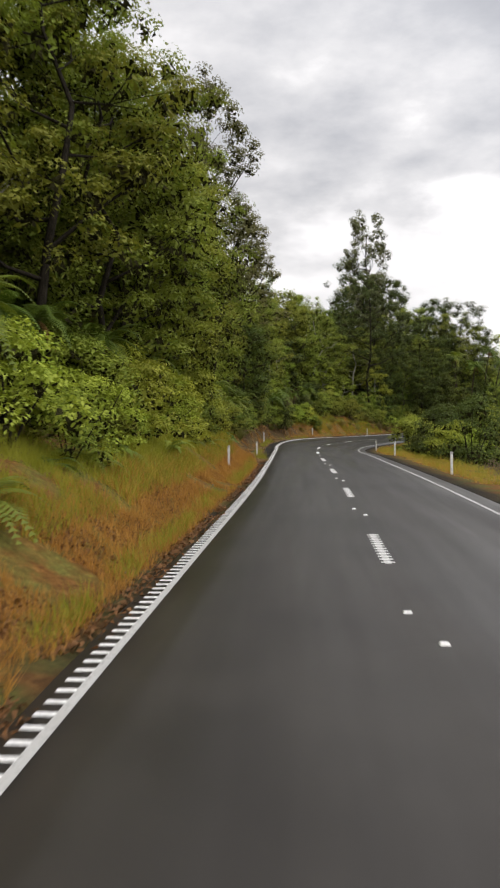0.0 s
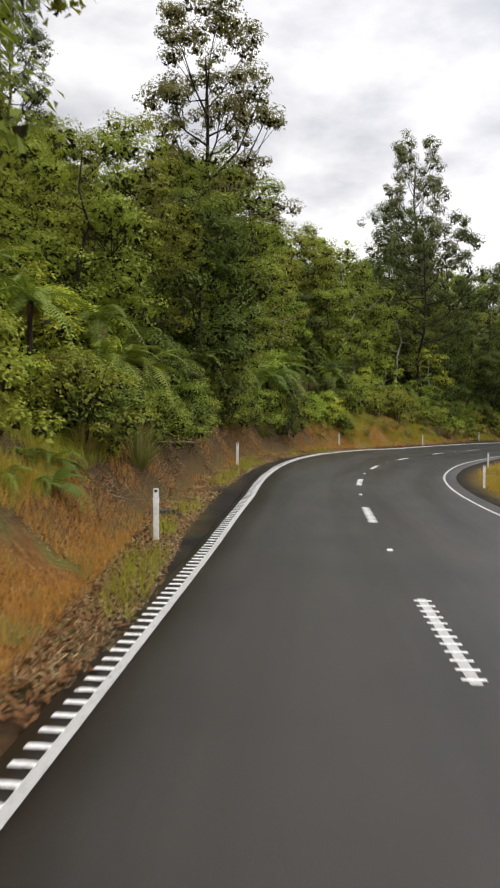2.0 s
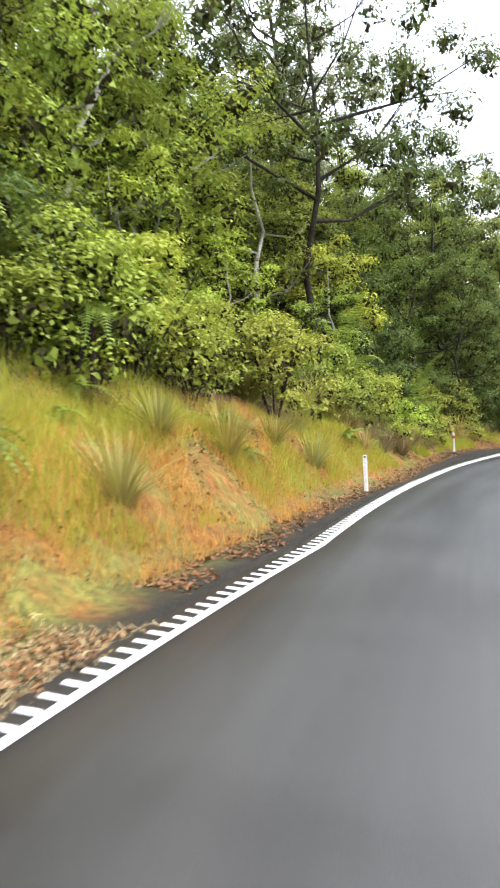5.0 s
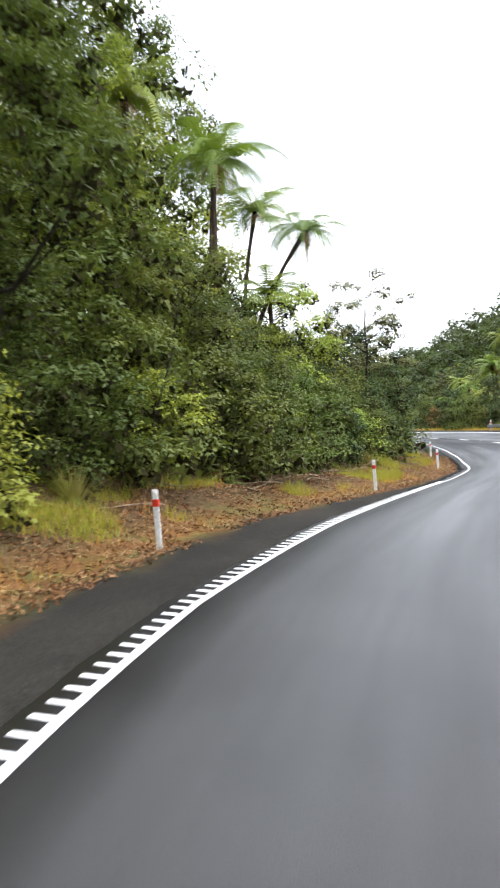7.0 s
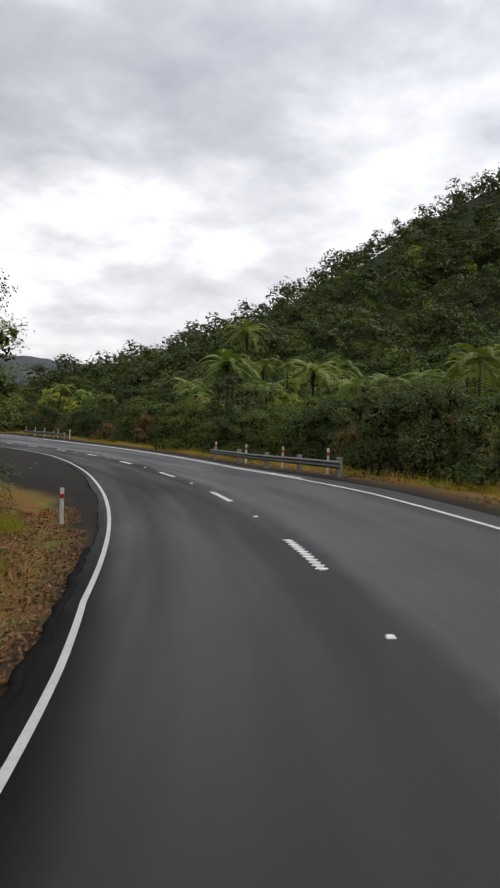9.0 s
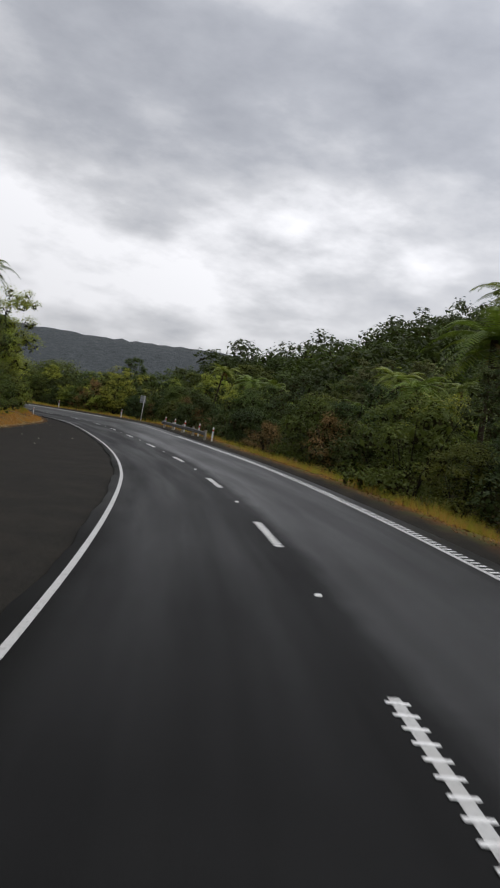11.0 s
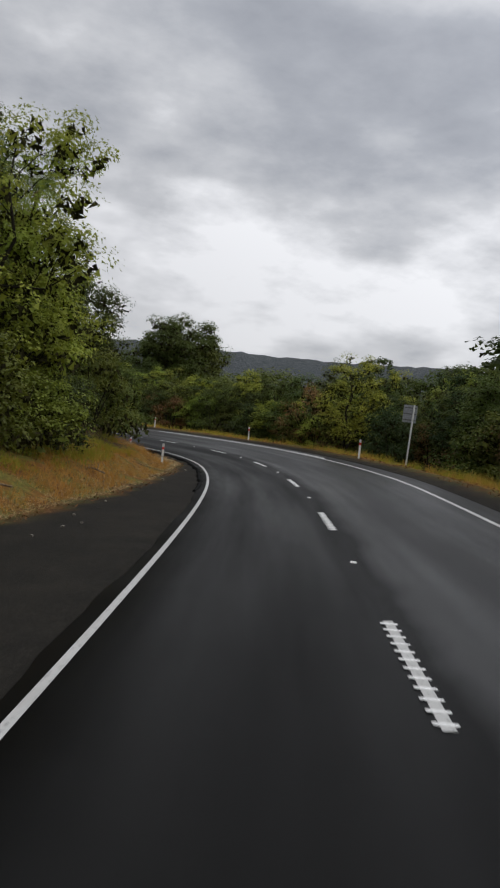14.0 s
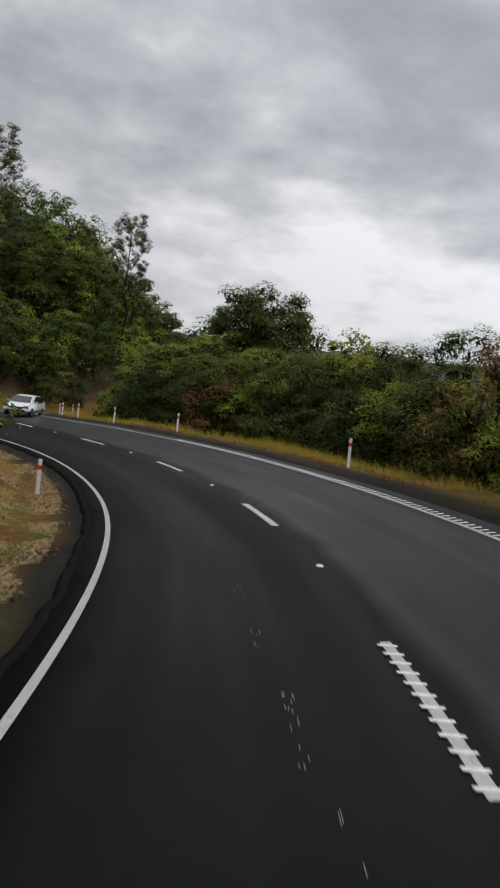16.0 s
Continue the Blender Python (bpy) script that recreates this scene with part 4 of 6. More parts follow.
for s, n, lean in ((19.2, 4.7, 1), (35.2, 4.2, -2), (50.9, 4.95, 1), (71.8, 4.9, 0), (87.4, 3.7, 3)):
    set_post("white", s, n, lean)
for s, n, lean in ((102.6, 5.3, 2), (109.9, 5.3, 0), (120.9, 4.6, -1),
                   (136.2, 4.75, 0), (147.0, 4.7, 1), (238.6, 5.08, 1), (254.8, 4.7, 0), (270, 4.7, 0)):
    set_post("red", s, n, lean)
for s, n, lean in ((18.0, -4.9, 0), (35.3, -5.0, 1), (53.3, -5.0, -1), (71.0, -5.2, 0), (238.6, -4.7, 1), (256.4, -4.9, -1), (271.0, -4.9, 0), (278.5, -4.9, 1), (285.5, -4.9, 0), (291.5, -4.9, 1), (298, -4.9, 0), (305, -4.9, 0)):
    set_post("white" if s < 200 else "red", s, n, lean)


def guardrail(s0, s1, n, post_s, marker_s):
    """A steel W-beam on timber posts."""
    e = thing("guardrail", "low galvanised steel guardrail on weathered timber posts", "guardrail", "guardrails at the drop")
    prof = [(-0.13, 0.0), (-0.10, 0.03), (-0.062, 0.062), (-0.03, 0.03), (0.0, 0.0), (0.03, 0.03), (0.062, 0.062), (0.10, 0.03), (0.13, 0.0)]
    ss = np.arange(s0, s1 + 0.01, 0.5)
    V, F = [], []
    for s in ss:
        z0 = float(road_z(s, n)) + 0.42
        for h, o in prof:
            V.append(tuple(at(s, n + 0.06 + o, z0 + h)))
        for h, o in prof[::-1]:
            V.append(tuple(at(s, n + 0.06 + o - 0.006, z0 + h)))
    w = 2 * len(prof)
    for i in range(len(ss) - 1):
        for j in range(w):
            F.append((i * w + j, i * w + (j + 1) % w, (i + 1) * w + (j + 1) % w, (i + 1) * w + j))
    attach("beam", mesh_from("beam", np.array(V), np.array(F), GALV, True), e, "galvanised W-profile beam")
    for s in post_s:
        bm = bmesh.new()
        p = at(s, n - 0.09)
        box_bm(bm, (0.17, 0.15, 0.88), pose(p.x, p.y, float(road_z(s, n)) + 0.22, 0, 0, heading(s)), 0.012)
        part("post", bm, TIMBER, e, "weathered timber post")
    for s in marker_s:
        set_post("red", s, n - 0.30, 2.0, float(road_z(s, n)))
    return e


guardrail(150.5, 167.0, -4.2, [151.0, 154.9, 158.8, 162.7, 166.6], [152.6, 157.4, 162.3, 167.2])
guardrail(204.0, 220.0, -4.25, [204.6, 208.4, 212.2, 216.0, 219.6], [203.4, 207.6, 212.6, 216.4, 220.3])


def road_sign(s, n):
    """A sign seen from the back: a grey sheet with two rails on a galvanised pole."""
    e = thing("road_sign", "back of a grey metal road sign on a pole", "road sign")
    p = at(s, n)
    e.matrix_basis = pose(p.x, p.y, gz(p.x, p.y) - 0.05, 1.5, 2.5, heading(s) - 8)
    v, f = tubes([[(np.array([0, 0, 0]), 0.038), (np.array([0, 0, 1.5]), 0.038), (np.array([0, 0, 3.0]), 0.038)]], 10)
    attach("pole", mesh_from("pole", v, f, POST_WHITE, True), e, "white painted pole")
    bm = bmesh.new()
    box_bm(bm, (0.62, 0.006, 0.80), Matrix.Translation((-0.14, 0.066, 2.58)), 0.002)
    part("panel", bm, SIGN_BACK, e, "bare grey back of the sign panel")
    for z in (2.30, 2.58, 2.86):
        bm = bmesh.new()
        box_bm(bm, (0.58, 0.022, 0.045), Matrix.Translation((-0.14, 0.050, z)), 0.004)
        part("rail", bm, GALV, e)
    return e


road_sign(235.6, -6.0)


def culvert(s, n):
    """A small culvert mouth at the foot of the bank: a headwall with a square opening, two wing walls and a sill."""
    e = thing("culvert", "small concrete culvert mouth beside the shoulder, darkened like its shaded opening", "culvert")
    p = at(s, n)
    e.matrix_basis = pose(p.x, p.y, gz(p.x, p.y) - 0.38, 0, 0, heading(s) - 50)
    for nm, size, c in (("headwall", (0.14, 0.9, 0.10), (0, 0, 0.44)), ("side_wall", (0.34, 0.12, 0.42), (0.1, 0.40, 0.22)), ("side_wall", (0.34, 0.12, 0.42), (0.1, -0.40, 0.22)),
                        ("back_wall", (0.08, 0.68, 0.4), (-0.42, 0, 0.2)), ("roof_slab", (0.4, 0.9, 0.07), (-0.28, 0, 0.43)), ("sill", (0.5, 0.68, 0.06), (0.1, 0, -0.03))):
        bm = bmesh.new()
        box_bm(bm, size, Matrix.Translation(c), 0.012)
        part(nm, bm, CONCRETE, e)
    return e


culvert(101.3, 5.15)
culvert(37.9, 4.75)


def drain_pipe(s, n, turn):
    """The open end of a concrete pipe in the bank."""
    e = thing("drain_pipe", "open end of a stained and darkened concrete drain pipe in the bank", "drain pipe")
    p = at(s, n)
    e.matrix_basis = pose(p.x, p.y, gz(p.x, p.y) + 0.02, 0, 0, heading(s) + turn)
    prof = [(0.24, -0.5), (0.24, 0.0), (0.20, 0.02), (0.19, -0.5)]
    V = [(math.cos(6.2832 * k / 20) * r, -y, math.sin(6.2832 * k / 20) * r) for k in range(20) for r, y in prof]
    F = [(k * 4 + j, k * 4 + j + 1, ((k + 1) % 20) * 4 + j + 1, ((k + 1) % 20) * 4 + j) for k in range(20) for j in range(3)]
    attach("pipe", mesh_from("pipe", np.array(V), np.array(F), CONCRETE, True), e)
    # a black disc closes the pipe, in place of the shade inside it
    bm = bmesh.new()
    bmesh.ops.create_cone(bm, cap_ends=True, segments=20, radius1=0.19, radius2=0.19, depth=0.05, matrix=pose(0, 0.42, 0, 90, 0, 0))
    part("dark_disc", bm, TAR, e, "black disc inside the pipe, standing in for its shade")
    return e


drain_pipe(242.9, 5.45, 8)

# ---- plants: one of each kind ----
broadleaf("bush_a", "bush_tree", "leafy green native bush tree on the slope", 11, 9.0, 2.7, 0.2, 62, 150, 0.128, LEAF_BUSH, BARK)
broadleaf("bush_b", "bush_tree", "olive-green native bush tree with pale slender trunk", 12, 11.0, 2.6, 0.28, 62, 130, 0.14, LEAF_OLIVE, BARK_PALE)
broadleaf("bush_c", "bush_tree", "dense dark-leaved native bush tree", 13, 8.0, 3.0, 0.15, 62, 150, 0.13, LEAF_DARK, BARK)
broadleaf("bush_d", "bush_tree", "bright green leafy young bush tree", 14, 6.0, 2.1, 0.15, 50, 140, 0.12, LEAF_LIME, BARK_PALE)
broadleaf("forest_a", "forest_tree", "tall leafy native forest tree on the steep slope", 25, 15.0, 3.6, 0.22, 110, 140, 0.15, LEAF_OLIVE, BARK, 10, 0.26)
broadleaf("forest_b", "forest_tree", "tall dark green native forest tree on the slope", 26, 14.0, 3.8, 0.2, 110, 140, 0.15, LEAF_BUSH, BARK, 10, 0.26)
broadleaf("forest_c", "forest_tree", "tall dense dark native forest tree above the bend", 55, 14.0, 3.7, 0.2, 120, 170, 0.125, LEAF_DARK, BARK, 10, 0.25)
broadleaf("tall_a", "tall_tree", "tall narrow grey-green native tree with open crown", 15, 21.0, 3.3, 0.42, 190, 120, 0.16, LEAF_GREY, BARK, 20, 0.23)
broadleaf("tall_b", "tall_tree", "tall open-crowned native tree against the sky", 16, 17.0, 4.0, 0.55, 80, 130, 0.15, LEAF_GREY, BARK, 10, 0.19)
broadleaf("spread", "spreading_tree", "large spreading tree with dark bare limbs", 17, 15.0, 6.0, 0.42, 170, 100, 0.15, LEAF_DARK, BARK, 12, 0.14)
broadleaf("far_a", "bush_tree", "distant dark green native bush tree", 18, 9.0, 3.4, 0.15, 44, 70, 0.36, LEAF_DARK, BARK, 4, 0.36)
broadleaf("far_b", "bush_tree", "distant green native bush tree on the hillside", 19, 8.0, 3.6, 0.12, 44, 70, 0.36, LEAF_BUSH, BARK, 4, 0.36)
broadleaf("mid_a", "bush_tree", "dark green native bush tree behind the shrubs", 27, 8.0, 3.0, 0.15, 50, 80, 0.25, LEAF_DARK, BARK, 5, 0.34)
broadleaf("mid_b", "bush_tree", "green native bush tree behind the shrubs", 28, 8.5, 2.9, 0.15, 50, 80, 0.25, LEAF_BUSH, BARK, 5, 0.34)
broadleaf("round", "round_tree", "large dense round-crowned dark tree on the rise", 29, 13.0, 6.5, 0.2, 170, 110, 0.28, LEAF_DARK, BARK, 9, 0.26)
broadleaf("bush_e", "bush_tree", "very dark green native bush tree on the corner", 53, 8.0, 2.9, 0.12, 62, 150, 0.128, LEAF_HILL, BARK)
shrub("shrub_f", "shrub", "dark glossy-leaved shrub on the corner", 54, 3.0, 1.9, 36, 110, 0.11, LEAF_HILL)
shrub("shrub_e", "shrub", "twiggy red-brown dry shrub at the bush edge", 30, 2.4, 1.5, 34, 90, 0.085, LEAF_BROWN, 9)
shrub("shrub_a", "shrub", "leafy green roadside shrub at the bush edge", 21, 2.6, 1.7, 38, 105, 0.12, LEAF_BUSH)
shrub("shrub_b", "shrub", "bright lime-green leafy roadside shrub", 22, 2.2, 1.5, 36, 105, 0.115, LEAF_LIME)
shrub("shrub_c", "shrub", "dark green dense shrub at the road edge", 23, 3.0, 1.9, 38, 110, 0.115, LEAF_DARK)
shrub("shrub_d", "shrub", "olive-green scrubby shrub with dry tips", 24, 2.4, 1.6, 38, 105, 0.11, LEAF_OLIVE)
tree_fern("fern_a", 31, 6.0, 2.6, 16)
tree_fern("fern_b", 32, 9.5, 2.9, 17, 40, 1.6)
tree_fern("fern_c", 33, 3.2, 2.4, 14)
tree_fern("fern_d", 38, 9.5, 2.8, 16, 40, 3.6, "leaning tree fern with a slanting dark trunk and drooping fronds", 1.0, 1.1)
tree_fern("palm", 37, 0.9, 2.5, 11, 30, 0.0, "young palm with stiff upright feathery fronds", 2.3, 1.35)
ground_fern("gfern", 34, 1.1, 12)
strap_plant("flax", 35, 130, 2.1, 0.032, STRAP)
strap_plant("dry_skirt", 39, 110, 1.3, 0.013, STRAP_DRY, "dry_tussock", "dead straw-brown tussock hanging over the bank", "tussock")
strap_plant("dry_frond", 40, 60, 1.2, 0.03, FROND_DEAD, "dead_fern", "withered brown fern fronds hanging on the bank", "dead fern")
strap_plant("toetoe", 36, 160, 1.5, 0.014, STRAP, "tussock", "drooping olive grass tussock on the bank", "tussock")

# ---- planting ----
rnd = random.Random(7)


def scatter(kinds, s0, s1, n0, n1, count, lo, hi, stretch=(0.9, 1.15), sink=0.15):
    """Plants of mixed kinds between two chainages and two offsets from the foot of the bank or the grit's edge."""
    for k in range(count):
        s = s0 + (s1 - s0) * (k + rnd.uniform(0.05, 0.95)) / count
        d = rnd.uniform(n0, n1)
        if n0 >= 0:
            n = float(column(LEFT, s, 1)) + d
        else:
            n = -float(column(RIGHT, s, 1)) + d
        if 228 < s < 238.5 and -7.8 < n < 0:
            continue  # kept clear in front of the sign
        p = at(s, n)
        kind = rnd.choice(kinds)
        if 18.5 < p.x < 26.5 and 100 < p.y < 114 and not kind.startswith(("shrub", "toetoe", "flax", "gfern", "dry")):
            continue  # the spreading tree stands free
        put_plant(kind, p.x, p.y, rnd.uniform(0, 360), rnd.uniform(lo, hi), rnd.uniform(-4, 4), sink, rnd.uniform(*stretch))


# left slope of the first straight and bend
scatter(["shrub_a", "shrub_b", "shrub_b", "shrub_b"], -6, 72, 3.0, 4.8, 40, 0.8, 1.3)
scatter(["shrub_a", "shrub_b", "shrub_d"], -6, 76, 5.2, 7.5, 20, 0.9, 1.4)
scatter(["gfern"], -4, 72, 2.0, 4.2, 26, 0.7, 1.2)
scatter(["fern_c"], -4, 84, 3.0, 6.5, 26, 0.55, 0.95)
scatter(["bush_a", "bush_b", "bush_d"], -6, 34, 6.0, 9.5, 11, 0.9, 1.15)
scatter(["bush_a", "bush_b", "bush_d"], 34, 54, 6.0, 9.5, 6, 0.6, 0.75)
scatter(["bush_a", "bush_b", "bush_d"], 54, 64, 6.0, 9.5, 4, 0.62, 0.78)
scatter(["bush_a", "bush_b", "bush_d"], 64, 80, 6.0, 9.5, 5, 0.8, 1.0)
scatter(["forest_a", "forest_b", "forest_b"], 8, 31, 4.2, 6.0, 9, 0.85, 1.05)
scatter(["forest_a", "forest_b"], -6, 30, 8.0, 12.0, 10, 1.05, 1.3)
scatter(["forest_a", "forest_b", "bush_b"], 33, 52, 8.5, 13.0, 8, 0.42, 0.52)
scatter(["forest_a", "forest_b"], 52, 64, 8.5, 13.0, 5, 0.48, 0.58)
scatter(["forest_a", "forest_b"], 64, 84, 8.5, 13.0, 8, 0.72, 0.94)
scatter(["mid_b", "mid_a", "mid_b"], -4, 90, 14.0, 22.0, 20, 0.75, 1.0)
scatter(["far_b", "far_a"], -4, 96, 23.0, 42.0, 20, 0.8, 1.0)
# second half of the bend
scatter(["shrub_d", "shrub_a", "shrub_c"], 76, 110, 2.4, 4.0, 20, 0.7, 1.2)
scatter(["shrub_a", "shrub_c", "shrub_c"], 108, 124, 2.2, 4.0, 10, 0.7, 1.2)
scatter(["toetoe"], 92, 108, 1.2, 2.8, 8, 0.8, 1.3)
scatter(["flax"], 88, 104, 2.6, 3.8, 4, 0.8, 1.2)
scatter(["shrub_e"], 34, 60, 2.6, 3.6, 3, 0.5, 0.8)
scatter(["shrub_a", "shrub_d", "shrub_b", "fern_c"], 54, 74, 1.6, 3.4, 16, 0.7, 1.0)
scatter(["gfern"], 76, 124, 1.8, 3.6, 12, 0.7, 1.1)
scatter(["shrub_a", "shrub_a", "shrub_c", "bush_d"], 78, 110, 4.2, 6.5, 13, 0.8, 1.2)
scatter(["shrub_a", "shrub_c", "bush_a", "bush_c"], 108, 124, 4.2, 6.5, 8, 0.65, 0.9)
scatter(["bush_a", "bush_c", "bush_b", "bush_e"], 80, 120, 6.0, 9.0, 16, 0.85, 1.2)
scatter(["forest_a", "forest_b", "forest_b"], 82, 95, 8.5, 13.5, 6, 0.7, 0.85)
scatter(["forest_c", "forest_c", "forest_b"], 97, 112, 9.0, 14.0, 9, 0.72, 0.92)
scatter(["mid_b", "mid_a"], 84, 122, 13.0, 22.0, 12, 1.1, 1.4)
scatter(["bush_a", "bush_c", "bush_a"], 108, 118, 5.0, 8.5, 5, 0.8, 1.05)
scatter(["bush_a", "bush_c"], 118, 128, 5.0, 8.5, 5, 0.6, 0.75)
scatter(["mid_b", "forest_c"], 108, 116, 8.5, 13.0, 5, 0.85, 1.0)
scatter(["forest_c", "forest_b"], 110, 146, 14.0, 30.0, 16, 1.15, 1.45)
# inside of the left-hand corner
scatter(["shrub_c", "shrub_f", "shrub_c", "shrub_c", "shrub_a"], 121, 150, 2.9, 4.4, 24, 0.8, 1.3)
scatter(["bush_c", "bush_e", "bush_a", "bush_c"], 120, 152, 5.2, 8.5, 16, 0.55, 0.78)
scatter(["bush_e", "bush_c"], 124, 150, 8.0, 13.0, 8, 0.7, 0.9)
# behind the lay-by
scatter(["shrub_f", "shrub_c", "shrub_d", "shrub_c"], 160, 238, 2.5, 4.5, 28, 0.8, 1.15)
scatter(["bush_e", "bush_c", "bush_a", "bush_c"], 186, 236, 4.6, 7.0, 18, 0.75, 1.05)
scatter(["forest_c", "mid_a", "bush_c"], 200, 256, 7.5, 13.0, 15, 0.62, 0.82)
scatter(["shrub_f", "shrub_c", "shrub_c"], 240, 294, 4.2, 6.5, 20, 0.7, 1.0)
scatter(["mid_a", "mid_b"], 250, 300, 7.5, 13.0, 14, 0.8, 1.1)
# right side: inside of the first bend, then the bush over the drop
scatter(["shrub_a", "shrub_b", "shrub_c"], 30, 84, -7.0, -3.2, 20, 0.9, 1.3)
scatter(["bush_d", "mid_b"], 40, 90, -16.0, -7.0, 10, 0.4, 0.65)
scatter(["shrub_f", "shrub_c", "shrub_f", "shrub_c", "shrub_e"], 140, 244, -4.2, -2.4, 44, 0.8, 1.3)
scatter(["shrub_a", "shrub_c", "shrub_a", "shrub_c", "shrub_f"], 244, 300, -6.0, -4.2, 30, 0.8, 1.3)
scatter(["shrub_e"], 186, 296, -6.5, -4.0, 12, 1.0, 1.5)
scatter(["bush_a", "bush_c", "bush_a", "shrub_a", "bush_d"], 244, 294, -8.0, -5.6, 22, 0.5, 0.75)
scatter(["bush_c", "bush_e", "shrub_c", "bush_e"], 142, 300, -7.6, -4.6, 38, 0.5, 0.72)
scatter(["mid_a", "mid_b"], 142, 304, -15.0, -8.0, 40, 0.52, 0.72)
scatter(["far_a", "far_b"], 130, 300, -44.0, -18.0, 40, 0.45, 0.62)
scatter(["fern_a", "fern_c"], 150, 236, -11.0, -6.0, 9, 0.75, 1.0)
# the rise ahead, where the road swings away
scatter(["mid_b", "mid_a"], 292, 345, 3.0, 9.0, 18, 0.75, 1.0)
scatter(["shrub_c", "shrub_f", "shrub_c"], 288, 322, 2.0, 6.0, 16, 0.9, 1.3)
scatter(["far_a", "far_b", "mid_a"], 296, 346, 8.0, 40.0, 36, 0.8, 1.15)
scatter(["shrub_a", "shrub_c", "mid_b"], 296, 346, -7.0, -2.5, 16, 0.7, 1.0)
for k in range(56):
    a, r = radians(rnd.uniform(46, 84)), rnd.uniform(50, 88)
    x, y = 60 + r * math.sin(a), 122 + r * math.cos(a)
    if -nearest(np.array([[x, y]]))[1][0] > 12:
        put_plant(rnd.choice(["fern_a", "fern_c", "fern_a"]), x, y, rnd.uniform(0, 360), rnd.uniform(1.0, 1.4))

# low growth at the foot of the first slope
scatter(["dry_skirt", "dry_skirt", "dry_frond", "toetoe"], 91.5, 101, 0.6, 2.2, 30, 0.6, 1.0)
scatter(["toetoe", "flax", "gfern"], 91, 101, 1.4, 2.8, 12, 0.8, 1.2)
scatter(["dry_frond", "dry_skirt"], 38, 66, 1.2, 2.2, 20, 0.6, 0.9)
scatter(["shrub_a", "shrub_c", "shrub_d", "shrub_a", "fern_c"], 37, 66, 0.9, 1.8, 20, 0.7, 0.95)
scatter(["dry_frond", "toetoe"], 108, 146, 2.4, 3.2, 16, 0.5, 0.8)
scatter(["shrub_d", "shrub_a", "gfern", "gfern"], 30, 74, 0.9, 1.9, 26, 0.4, 0.7)
scatter(["gfern", "toetoe"], 30, 100, 0.6, 1.8, 40, 0.6, 1.0)
scatter(["shrub_d", "shrub_a", "shrub_b"], 93, 106, 1.3, 2.6, 8, 0.6, 0.95)
scatter(["fern_c"], 40, 104, 2.4, 4.6, 12, 0.5, 0.8)
scatter(["shrub_d", "shrub_b", "shrub_a"], 2, 38, 2.3, 3.3, 14, 0.55, 0.8)

